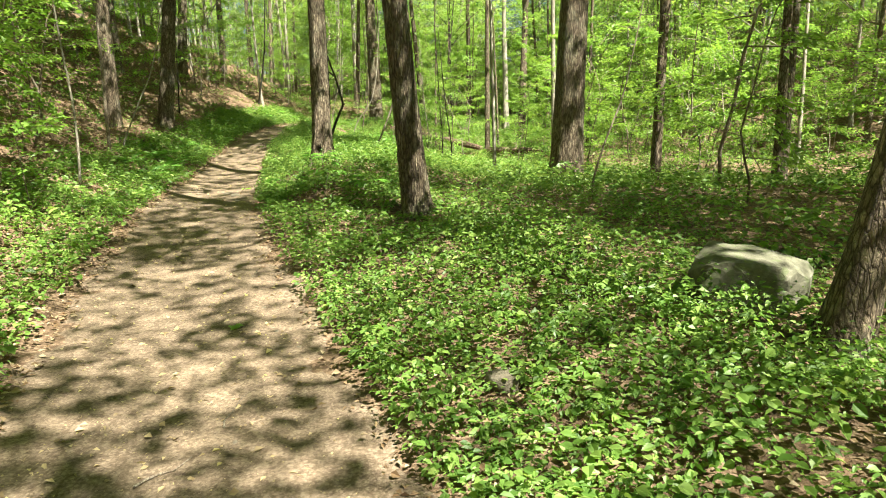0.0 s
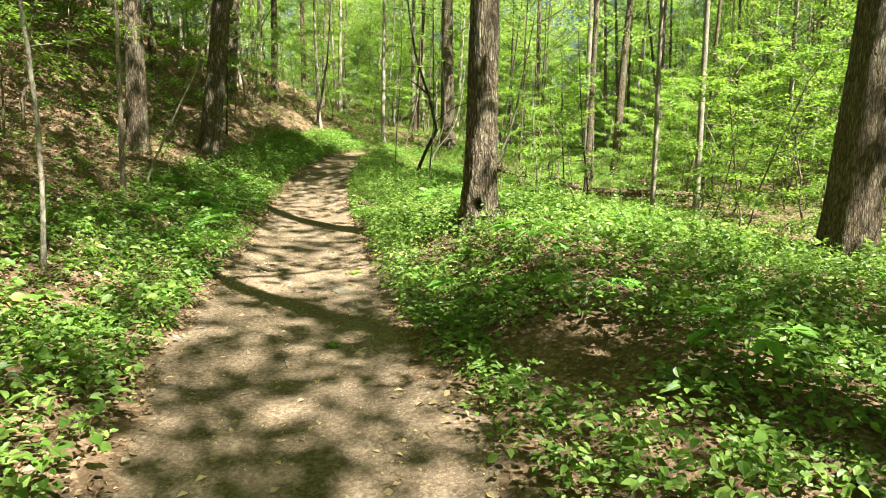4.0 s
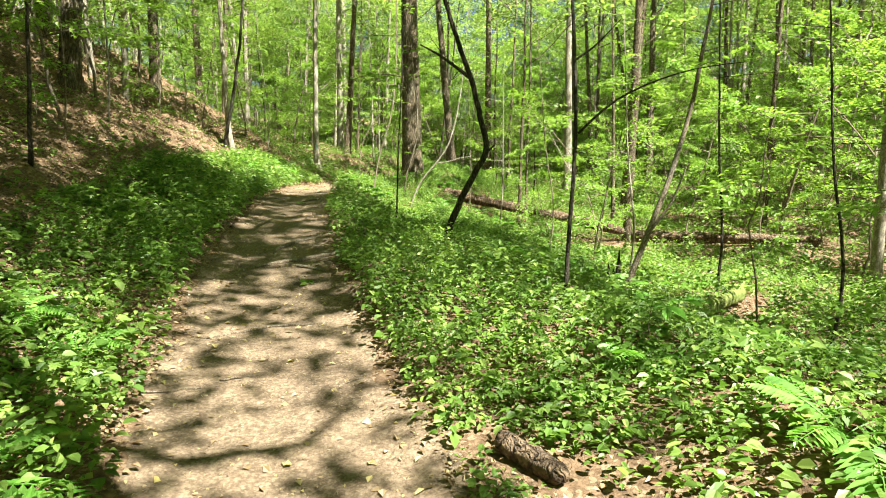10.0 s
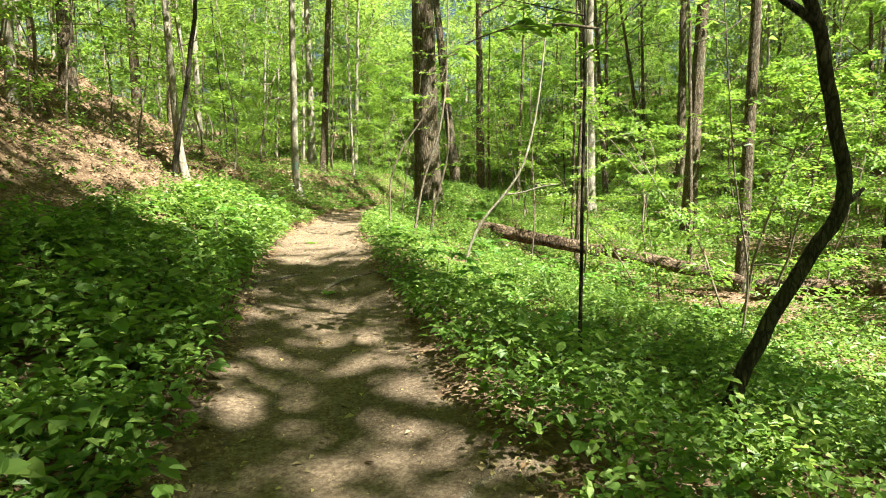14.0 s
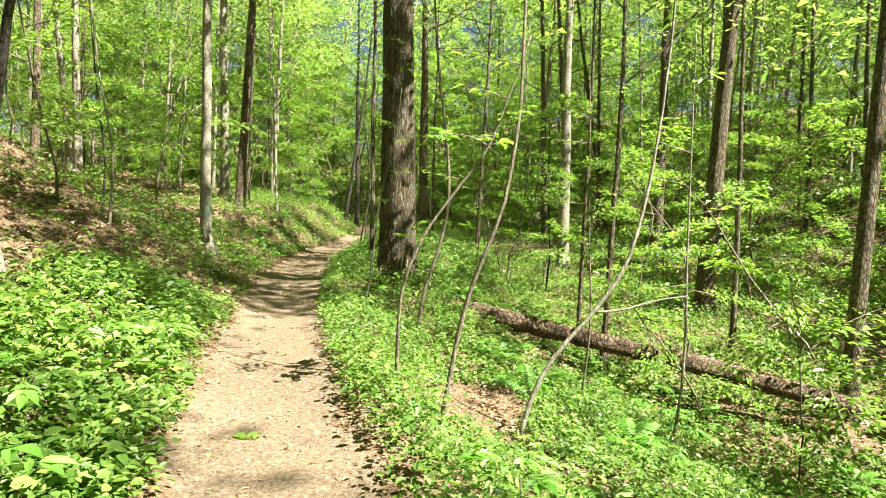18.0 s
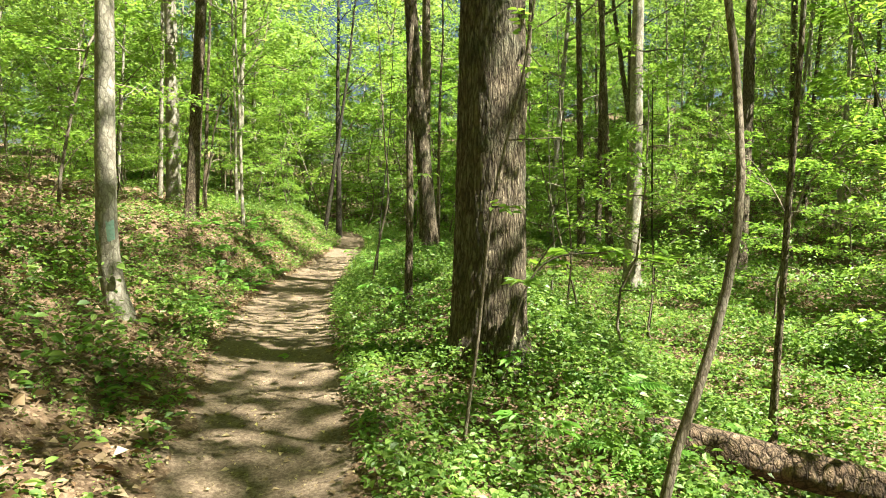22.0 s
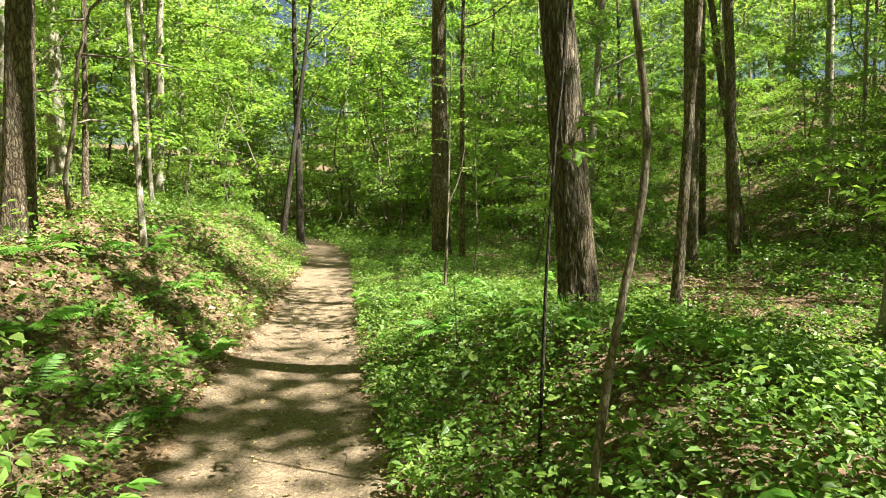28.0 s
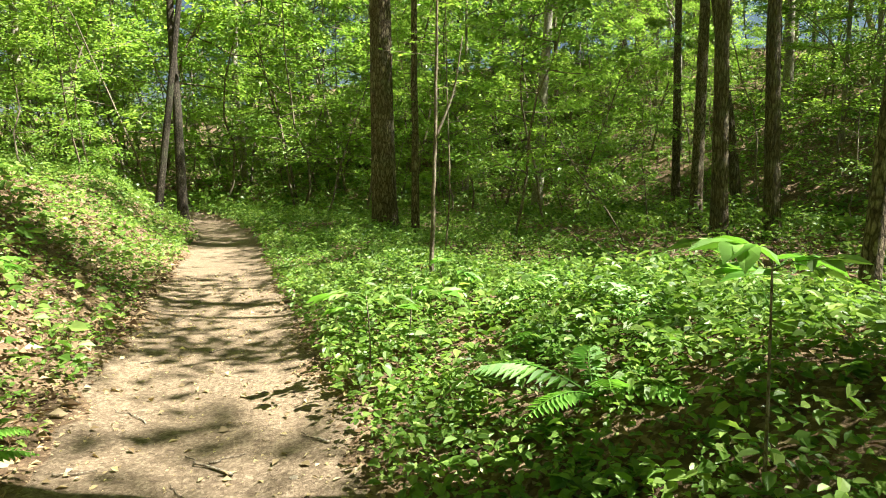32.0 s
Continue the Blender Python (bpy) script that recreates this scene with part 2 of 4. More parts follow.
    rise = rise * np.interp(y, (16, 23, 35, 40), (1, 1.22, 1.22, 1))
    north = np.clip((y - 39) / 6, 0, 1)
    rise = rise + (cut - rise) * north
    cap = soft_curve(CAP, y)
    bank = cap * (1 - np.exp(-rise / cap))
    s, w = np.clip((right - .1) / 1.5, 0, 1), np.clip((right - 1.6) / 3.9, 0, 1)
    s, w = s * s * (3 - 2 * s), w * w * (3 - 2 * w)
    drop = soft_curve(RISE, y) * s * (1 - w) + soft_curve(VALE, y) * w
    foot = np.maximum(right - soft_curve(FOOT, y), 0)
    hill = 11 * (1 - np.exp(-.4 * foot ** 1.1 / 11))
    verge = .05 * np.clip((np.abs(d) - half + .25) / .35, 0, 1)
    off = np.clip((np.abs(d) - half + .1) / 1.2, 0, 1)
    end = 9 * (1 - np.exp(-np.maximum(y - 68, 0) * .1 / 9))
    rough = np.clip((left - .7) / 1.5, 0, 1) * np.interp(y, (18, 30), (1.2, 1.7)) * (.09 * np.sin(2.3 * x + 1.1 * np.sin(1.9 * y)) * np.sin(2.1 * y + .9 * np.sin(1.7 * x)) + .05 * np.sin(5.3 * y + 2 * np.sin(2.9 * x)) * np.sin(4.1 * x + 1))
    return rough + end + soft_curve(ZT, y) + bank + drop + hill + verge - .05 + bumps(x, y) * (.25 + .75 * off) - .03 * np.exp(-(d / .5) ** 2)

# ---- mesh tools ----
rng = np.random.default_rng(7)


def mesh_of(name, verts, faces, mat, smooth=True):
    """A mesh from an array of corners and a list of arrays of faces, each of one number of corners."""
    me = bpy.data.meshes.new(name)
    verts = np.asarray(verts, np.float32)
    faces = [np.asarray(f, np.int32) for f in faces if len(f)]
    loops = np.concatenate([f.ravel() for f in faces])
    counts = np.concatenate([np.full(len(f), f.shape[1], np.int32) for f in faces])
    me.vertices.add(len(verts)), me.loops.add(len(loops)), me.polygons.add(len(counts))
    me.vertices.foreach_set("co", verts.ravel())
    me.loops.foreach_set("vertex_index", loops)
    me.polygons.foreach_set("loop_start", np.concatenate([[0], np.cumsum(counts)[:-1]]).astype(np.int32))
    me.polygons.foreach_set("use_smooth", np.full(len(counts), smooth))
    me.update(calc_edges=True)
    me.materials.append(mat)
    return me


def part(name, me, parent, label=""):
    ob = new(name, me)
    ob.parent = parent
    return tagged(ob, label)


def unit(v):
    return v / np.maximum(np.linalg.norm(v, axis=-1, keepdims=True), 1e-9)


def leaves(at, along, up, length, width, rounded=False, fold=.18, droop=.12):
    """Folded leaves: at = stalk ends, along = where they point, up = their upper side. Returns corners and faces."""
    at, along, up = np.asarray(at), unit(np.asarray(along)), np.asarray(up)
    side = unit(np.cross(along, up))
    up = np.cross(side, along)
    length, width = np.broadcast_to(length, len(at))[:, None], np.broadcast_to(width, len(at))[:, None]
    tip = at + along * length - up * length * droop
    if rounded:
        a, b = at + along * length * .28, at + along * length * .66 - up * length * droop * .3
        lift = up * width * fold
        v = np.stack([at, a + side * width * .46 + lift, b + side * width * .4 + lift, tip, b - side * width * .4 + lift, a - side * width * .46 + lift], 1)
        n = np.arange(len(at))[:, None] * 6
        return v.reshape(-1, 3), [np.concatenate([n + [0, 1, 2, 3], n + [0, 3, 4, 5]])]
    mid = at + along * length * .42 + up * width * fold
    v = np.stack([at, mid + side * width * .5, tip, mid - side * width * .5], 1)
    n = np.arange(len(at))[:, None] * 4
    return v.reshape(-1, 3), [np.concatenate([n + [0, 1, 2], n + [0, 2, 3]])]


def joined(pieces):
    """Several (corners, faces) as one."""
    verts, faces, at = [], {}, 0
    for v, fs in pieces:
        for f in fs:
            if len(f):
                faces.setdefault(f.shape[1], []).append(np.asarray(f) + at)
        verts.append(v)
        at += len(v)
    return np.concatenate(verts), [np.concatenate(f) for f in faces.values()]


def tube(line, radii, sides=8, flutes=0.0, seed=0, flare=0.0, plates=None, hollow=None):
    """A round limb along a line of points; flutes: how uneven it is round about, flare: how its roots spread."""
    line, radii = np.asarray(line, float), np.asarray(radii, float)
    ahead = unit(np.gradient(line, axis=0))
    ref = np.array([1.0, 0.13, 0.07]) if abs(ahead[0][0]) < .8 else np.array([.05, 1.0, .1])
    u = unit(np.cross(ahead, ref))
    v = np.cross(ahead, u)
    ang = np.linspace(0, 2 * np.pi, sides, endpoint=False)
    r = np.random.default_rng(seed)
    ph, am = r.uniform(0, 6.28, 5), r.uniform(.4, 1, 5)
    h = np.linspace(0, 1, len(line))[:, None]
    wob = sum(am[k] * np.sin((k + 2) * ang + ph[k] + 3 * h * r.uniform(-1, 1)) for k in range(4)) * flutes
    root = flare * np.exp(-np.maximum((line[:, 2] - line[0, 2])[:, None] - .22, 0) / .23) * (.55 + .45 * np.sin(5 * ang + ph[4]) + .3 * np.sin(3 * ang + ph[0]))
    ring = radii[:, None] * (1 + wob + root)
    if plates:
        ring = ring + plates[2] * (bark_plates(ang, line[:, 2] - line[0, 2], radii[0], plates[0], plates[1], seed) - .6)
    if hollow:
        turn = np.angle(np.exp(1j * (ang - hollow[0])))[None, :]
        away = (turn * radii[0] / hollow[2]) ** 2 + ((line[:, 2] - line[0, 2] - hollow[1])[:, None] / hollow[3]) ** 2
        ring = ring * (1 - .85 * np.exp(-away ** 3))
    pts = line[:, None] + (np.cos(ang)[None, :, None] * u[:, None] + np.sin(ang)[None, :, None] * v[:, None]) * ring[..., None]
    n, s = len(line), sides
    i, j = np.meshgrid(np.arange(n - 1), np.arange(s), indexing="ij")
    a, b = i * s + j, i * s + (j + 1) % s
    faces = np.stack([a, b, b + s, a + s], -1).reshape(-1, 4)
    ends = np.array([line[0], line[-1] + ahead[-1] * radii[-1] * .3])
    base = n * s
    k = np.arange(s)
    caps = np.concatenate([np.stack([np.full(s, base), (k + 1) % s, k], 1), np.stack([np.full(s, base + 1), (n - 1) * s + k, (n - 1) * s + (k + 1) % s], 1)])
    return np.concatenate([pts.reshape(-1, 3), ends]), [faces, caps]


def bark_plates(ang, z, radius, width, length, seed):
    """The relief of furrowed bark round a trunk, nought in the furrows and up to one on the plates."""
    r = np.random.default_rng(seed)
    cols, rows = max(8, int(round(2 * np.pi * radius / width))), int(z.max() / length) + 4
    jit, tall = r.uniform(.08, .92, (cols, rows, 2)), r.uniform(.55, 1, (cols, rows))
    u = (ang / (2 * np.pi) * cols)[None, :] + .35 * np.sin(z[:, None] * 7 + 3 * np.sin(ang)[None, :]) + .2 * np.sin(z[:, None] * 23 + 5 * np.cos(2 * ang)[None, :])
    v = (z / length)[:, None] + .3 * np.sin(ang * 9)[None, :] + 1.5
    cu, cv = np.floor(u).astype(int), np.floor(v).astype(int)
    first, second, high = np.full(u.shape, 9.0), np.full(u.shape, 9.0), np.zeros(u.shape)
    for a in (-1, 0, 1):
        for b in (-1, 0, 1):
            i, j = (cu + a) % cols, np.clip(cv + b, 0, rows - 1)
            d = np.hypot(cu + a + jit[i, j, 0] - u, cv + b + jit[i, j, 1] - v)
            second = np.where(d < first, first, np.minimum(second, d))
            high = np.where(d < first, tall[i, j], high)
            first = np.minimum(first, d)
    return np.clip((second - first) / .3, 0, 1) ** .7 * high


def bent(points, count, passes=3):
    """A smooth line of count points through a few."""
    p = np.asarray(points, float)
    t = np.concatenate([[0], np.cumsum(np.linalg.norm(np.diff(p, axis=0), axis=1))])
    q = np.linspace(0, t[-1], count)
    out = np.stack([np.interp(q, t, p[:, k]) for k in range(3)], 1)
    for _ in range(passes):
        out[1:-1] = (out[:-2] + 2 * out[1:-1] + out[2:]) / 4
    return out


# ---- ground and trail ----
def ground_sheet():
    xs = np.concatenate([np.linspace(-600, -70, 14)[:-1], np.arange(-70, -24, 2.0), np.arange(-24, 16, .2), np.arange(16, 60, 2.0), np.linspace(60, 600, 14)])
    ys = np.concatenate([np.linspace(-600, -30, 14)[:-1], np.arange(-30, -4, 2.0), np.arange(-4, 66, .2), np.arange(66, 120, 2.0), np.linspace(120, 700, 14)])
    x, y = np.meshgrid(xs, ys)
    z = land(x, y)
    n, m = len(xs), len(ys)
    i, j = np.meshgrid(np.arange(m - 1), np.arange(n - 1), indexing="ij")
    a = i * n + j
    ob = new("ground", mesh_of("ground", np.stack([x, y, z], -1).reshape(-1, 3), [np.stack([a, a + 1, a + n + 1, a + n], -1).reshape(-1, 4)], LITTER))
    return tagged(ob, "forest floor of dark soil and brown leaf litter", "forest floor", kind="structure")


def trail_edge(y, side):
    w = .07 * np.sin(2.3 * y + side) + .05 * np.sin(5.1 * y + 2 * side) + .04 * np.sin(9.7 * y - side)
    return soft_curve(HALF, y) * (1.02) + w


def trail_sheet():
    ys = np.arange(-12, 78, .12)
    ks = np.linspace(-1, 1, 19)
    cx = soft_curve(XC, ys)
    lean = (curve(XC, ys + 1) - curve(XC, ys - 1)) / 2
    nx, ny = 1 / np.sqrt(1 + lean ** 2), -lean / np.sqrt(1 + lean ** 2)
    pts = []
    for k in ks:
        d = k * np.where(k < 0, trail_edge(ys, 0), trail_edge(ys, 3))
        x, y = cx + d * nx, ys + d * ny
        z = land(x, y) + .012 * (1 - abs(k) ** 6) - .01 * abs(k) ** 12 + .006 * np.sin(14 * x + 3 * np.sin(9 * y)) * np.sin(11 * y)
        pts.append(np.stack([x, y, z], -1))
    v = np.stack(pts, 1)
    n, m = len(ys), len(ks)
    i, j = np.meshgrid(np.arange(n - 1), np.arange(m - 1), indexing="ij")
    a = i * m + j
    ob = new("trail", mesh_of("trail", v.reshape(-1, 3), [np.stack([a, a + 1, a + m + 1, a + m], -1).reshape(-1, 4)], SOIL))
    return tagged(ob, "trodden brown earth footpath strewn with debris", "footpath", kind="structure")


ground_sheet()
trail_sheet()


# ---- trees ----
def small_leaves(at, along, up, length, width):
    """Leaves of one facet each, for crowns that are only seen from afar."""
    along = unit(along)
    side = unit(np.cross(along, up)) * width[:, None] * .55
    foot = at + along * (length * .35)[:, None]
    v = np.stack([at, foot + side, at + along * length[:, None] * 1.05 - side * .5], 1)
    return v.reshape(-1, 3), [np.arange(len(at))[:, None] * 3 + [0, 1, 2]]


def crown_leaves(r, centre, radius, count, size, flat=.35):
    """Leaf sprays in an uneven egg, thin in places."""
    count, size = int(count * 1.5), size * .95
    lumps = unit(r.normal(size=(17, 3))) * r.uniform(.2, .95, (17, 1))
    pick = r.integers(0, 17, count)
    p = lumps[pick] + r.normal(size=(count, 3)) * (.16, .16, .09)
    at = np.asarray(centre) + p * np.asarray(radius)
    along = unit(r.normal(size=(count, 3)) * (1, 1, .45))
    up = unit(np.array([0, 0, 1.0]) + r.normal(size=(count, 3)) * flat)
    s = size * r.uniform(.6, 1.3, count)
    return small_leaves(at, along, up, s, s * .9)


def limb_line(r, start, direction, length, count=6, rise=.25):
    p, d, out = np.array(start, float), unit(np.array(direction, float)), []
    for _ in range(count):
        out.append(p.copy())
        d = unit(d + r.normal(size=3) * .16 + (0, 0, rise * .3))
        p = p + d * length / (count - 1)
    return np.array(out)


def tree_meshes(seed, height, radius, bark, leaf, low=6.0, crown=(3.2, 3.2), count=2200, size=.24, lean=(0, 0), wobble=.12, flare=.5, limbs=7, sides=20, bow=0.0, kick=0.0, apart=False, rows=34, plates=None, hollow=None):
    """The trunk, limbs and crown of one tree, standing on the origin."""
    r = np.random.default_rng(seed)
    h = np.linspace(0, 1, rows) ** (1.5 if rows < 60 else 2)
    z = h * height - .25
    knots = np.linspace(0, 1, 34) ** 1.5
    drift = np.cumsum(r.normal(size=(34, 2)) * wobble * .25, 0) * knots[:, None]
    drift = np.stack([np.interp(h, knots, drift[:, k]) for k in range(2)], 1)
    line = np.stack([lean[0] * z + drift[:, 0] + bow * np.sin(h * 5.5) + kick * (np.exp(-np.maximum(z, 0) / .45) - 1), lean[1] * z + drift[:, 1], z], 1)
    taper = radius * (1 - .8 * h ** .9) * (1 + .12 * np.exp(-h * 16))
    trunk = mesh_of("trunk", *tube(line, taper, sides, .035, seed, flare, plates, hollow), bark)
    pieces, foliage = [], []
    span = height - low
    for k in range(limbs):
        f = .05 + .9 * k / max(limbs - 1, 1)
        zz = low + span * f * .85
        at = np.array([np.interp(zz, z, line[:, c]) for c in range(3)])
        ang = k * 2.4 + r.uniform(-.5, .5)
        reach = crown[0] * (1 - .55 * f) * r.uniform(.7, 1.15)
        ln = limb_line(r, at, (np.cos(ang), np.sin(ang), .45), reach)
        thick = np.interp(zz, z, taper) * .42
        pieces.append(tube(ln, np.linspace(thick, .015, len(ln)), 6))
        foliage.append(crown_leaves(r, ln[-2] + (0, 0, .2), (reach * .62, reach * .62, span * .13 + .5), count // (limbs + 1), size))
    foliage.append(crown_leaves(r, line[-1] - (0, 0, span * .2), (crown[0] * .6, crown[0] * .6, span * .25), count // (limbs + 1), size))
    if apart:
        limbs_of = [("limb", mesh_of("limb", *p, bark), mesh_of("foliage", *f, leaf, False)) for p, f in zip(pieces, foliage)]
        return [("trunk", trunk), *limbs_of, ("crown", mesh_of("crown", *foliage[-1], leaf, False))]
    return [("trunk", trunk), ("branchwork", mesh_of("branchwork", *joined(pieces), bark)), ("crown", mesh_of("crown", *joined(foliage), leaf, False))]


def tree(name, meshes, at, turn=0.0, label="", scale=1.0, group=""):
    root = new(name)
    root.empty_display_size = .3
    for n, me, *leafage in meshes:
        ob = tagged(part(n, me, root), kind="stuff" if n == "branchwork" else "")
        for f in leafage:
            part("foliage", f, ob)
    root.matrix_basis = pose(at[0], at[1], float(land(at[0], at[1])), 0, 0, turn) @ Matrix.Scale(scale, 4)
    return tagged(root, label, "tree", group)


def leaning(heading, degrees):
    """A lean of that many degrees to the right in the camera's view along a heading (degrees to the left of +y)."""
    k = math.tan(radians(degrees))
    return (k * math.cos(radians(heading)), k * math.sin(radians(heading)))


OAK, BRN, PAL, DRK = BARK_OAK, BARK_BROWN, BARK_PALE, BARK_DARK
# place, thickness, lean (fitted to the camera's view, to the right of its heading there), height, bark, seed, flare,
# label
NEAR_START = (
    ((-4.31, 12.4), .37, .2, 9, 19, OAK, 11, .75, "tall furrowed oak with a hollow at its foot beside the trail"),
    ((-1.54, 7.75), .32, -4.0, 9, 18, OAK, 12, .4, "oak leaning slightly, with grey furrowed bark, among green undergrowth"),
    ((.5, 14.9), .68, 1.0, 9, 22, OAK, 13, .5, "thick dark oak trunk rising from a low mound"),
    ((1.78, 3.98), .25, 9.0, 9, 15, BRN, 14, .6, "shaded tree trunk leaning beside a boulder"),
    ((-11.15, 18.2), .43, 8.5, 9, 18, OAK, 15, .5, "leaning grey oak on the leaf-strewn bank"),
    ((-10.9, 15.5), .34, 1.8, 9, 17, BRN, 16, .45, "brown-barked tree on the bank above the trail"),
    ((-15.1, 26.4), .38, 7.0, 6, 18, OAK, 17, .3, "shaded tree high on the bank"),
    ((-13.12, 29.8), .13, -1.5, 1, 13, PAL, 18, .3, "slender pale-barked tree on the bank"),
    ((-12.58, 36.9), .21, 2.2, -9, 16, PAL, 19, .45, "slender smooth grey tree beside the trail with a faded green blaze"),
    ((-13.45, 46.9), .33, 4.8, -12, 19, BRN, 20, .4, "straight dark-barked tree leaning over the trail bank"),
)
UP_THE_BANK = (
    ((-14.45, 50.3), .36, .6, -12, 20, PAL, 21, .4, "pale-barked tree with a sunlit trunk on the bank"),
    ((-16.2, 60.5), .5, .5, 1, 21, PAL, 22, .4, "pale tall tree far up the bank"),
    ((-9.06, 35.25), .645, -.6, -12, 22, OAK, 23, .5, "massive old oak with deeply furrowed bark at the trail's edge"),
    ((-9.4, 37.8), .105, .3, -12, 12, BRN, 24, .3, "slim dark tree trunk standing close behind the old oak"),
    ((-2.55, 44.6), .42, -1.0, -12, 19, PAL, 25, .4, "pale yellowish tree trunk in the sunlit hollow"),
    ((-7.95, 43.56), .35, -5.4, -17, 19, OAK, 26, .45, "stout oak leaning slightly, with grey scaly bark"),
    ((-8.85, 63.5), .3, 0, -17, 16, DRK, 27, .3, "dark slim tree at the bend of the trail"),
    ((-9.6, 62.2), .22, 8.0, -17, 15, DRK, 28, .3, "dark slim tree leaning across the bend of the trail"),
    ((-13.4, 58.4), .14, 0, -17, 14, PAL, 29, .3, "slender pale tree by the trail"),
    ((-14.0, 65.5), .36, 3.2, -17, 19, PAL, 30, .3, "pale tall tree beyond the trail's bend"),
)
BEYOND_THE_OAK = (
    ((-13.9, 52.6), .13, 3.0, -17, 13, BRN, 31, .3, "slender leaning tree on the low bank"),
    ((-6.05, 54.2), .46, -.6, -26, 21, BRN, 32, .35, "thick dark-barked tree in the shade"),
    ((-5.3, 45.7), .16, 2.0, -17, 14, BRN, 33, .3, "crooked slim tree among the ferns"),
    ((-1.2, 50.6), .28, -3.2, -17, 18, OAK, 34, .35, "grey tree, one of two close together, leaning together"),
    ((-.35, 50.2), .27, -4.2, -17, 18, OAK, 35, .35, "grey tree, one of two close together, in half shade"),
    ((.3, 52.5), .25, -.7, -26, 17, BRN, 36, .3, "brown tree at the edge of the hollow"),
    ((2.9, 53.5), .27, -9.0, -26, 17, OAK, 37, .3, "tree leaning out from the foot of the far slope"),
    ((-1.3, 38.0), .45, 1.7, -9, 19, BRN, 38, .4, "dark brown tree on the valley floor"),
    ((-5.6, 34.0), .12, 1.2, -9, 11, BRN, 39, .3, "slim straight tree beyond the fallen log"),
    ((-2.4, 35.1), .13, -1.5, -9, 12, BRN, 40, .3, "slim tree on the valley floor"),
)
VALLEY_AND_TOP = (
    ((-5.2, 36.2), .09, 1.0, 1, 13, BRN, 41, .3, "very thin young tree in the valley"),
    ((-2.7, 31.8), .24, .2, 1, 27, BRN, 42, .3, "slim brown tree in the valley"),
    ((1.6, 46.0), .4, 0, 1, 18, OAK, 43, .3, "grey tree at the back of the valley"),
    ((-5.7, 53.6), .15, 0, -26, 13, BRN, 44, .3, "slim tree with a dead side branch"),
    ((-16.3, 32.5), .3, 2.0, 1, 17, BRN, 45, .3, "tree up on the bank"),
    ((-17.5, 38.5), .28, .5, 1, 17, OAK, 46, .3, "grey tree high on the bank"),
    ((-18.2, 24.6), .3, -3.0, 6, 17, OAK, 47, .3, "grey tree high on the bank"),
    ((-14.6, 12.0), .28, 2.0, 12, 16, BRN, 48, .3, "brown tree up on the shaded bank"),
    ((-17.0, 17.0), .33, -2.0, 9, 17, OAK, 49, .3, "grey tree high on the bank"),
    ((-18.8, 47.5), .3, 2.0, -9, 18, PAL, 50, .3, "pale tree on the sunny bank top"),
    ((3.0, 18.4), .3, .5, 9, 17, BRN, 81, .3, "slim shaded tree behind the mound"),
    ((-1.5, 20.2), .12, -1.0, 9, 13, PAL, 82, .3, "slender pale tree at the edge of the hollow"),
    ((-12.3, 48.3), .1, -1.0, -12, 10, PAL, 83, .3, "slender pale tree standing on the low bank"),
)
NAMED = NEAR_START + UP_THE_BANK + BEYOND_THE_OAK + VALLEY_AND_TOP
for at, thick, tilt, heading, tall, bark, seed, flare, label in NAMED:
    # crowns, out of view above, are widened or thinned for the shade they cast
    big, thin_crown = thick > .3, at[0] > -5.2 and at[1] > 43 or label.startswith(("dark brown", "thick dark oak", "shaded tree trunk leaning"))
    near = label.startswith(("tall furrowed", "massive", "stout", "oak leaning", "leaning grey"))
    rough = None if not big or bark is PAL else (.042, .16, .024) if bark is OAK else (.036, .12, .016)
    meshes = tree_meshes(seed, tall, thick / 2, bark, LEAF_CROWN, tall * .42, (6.2 if label.startswith("tall furrowed") else 6.0 if label.startswith("slim brown tree in") else 7.2 if label.startswith(("leaning grey", "brown-barked", "shaded tree high")) else 5.2 if big and not thin_crown else 3.0, 1), 3000 if label.startswith("slim brown tree in") else 5200 if label.startswith("tall furrowed") else 500 if label.startswith("dark brown") else 9500 if label.startswith(("leaning grey", "brown-barked", "shaded tree high")) else 1200 if label.startswith("oak leaning") else 2900 if big and not thin_crown else 1300 if big else 650, .19, tuple(np.add(leaning(heading, tilt), leaning(heading + 90, 4.5 if label.startswith("tall furrowed") else 0))), .1, flare,
                         7 if big else 5, 110 if near else 56 if rough else 20, apart=True, rows=210 if near else 110 if rough else 34, plates=rough, kick=.17 if label.startswith("slender smooth grey") else .1 if label.startswith("slender pale-barked") else 0.0,
                         hollow=(3.0, .46, .045, .058) if label.startswith("tall furrowed") else None)
    tree("oak_tree" if bark is OAK else "tree", meshes, at, 0, label)


# ---- the woods behind ----
def far_from_named(x, y, gap):
    return all((x - n[0][0]) ** 2 + (y - n[0][1]) ** 2 > gap * gap for n in NAMED)


def scatter(count, x0, x1, y0, y1, keep, seed):
    r, out = np.random.default_rng(seed), []
    for _ in range(count * 40):
        x, y = r.uniform(x0, x1), r.uniform(y0, y1)
        if keep(x, y, float(across(x, y))) and all((x - a) ** 2 + (y - b) ** 2 > 1.2 for a, b, _ in out):
            out.append((x, y, r.uniform()))
            if len(out) == count:
                break
    return out


KINDS = [tree_meshes(100 + k, 16 + k % 4, (.07, .11, .15, .08, .12, .06)[k], (PAL, OAK, PAL, PAL, BRN, PAL)[k], LEAF_CROWN, (3.0, 4.5, 5, 3.4, 4.2, 2.6)[k], (3.2, 1), 2100, .155,
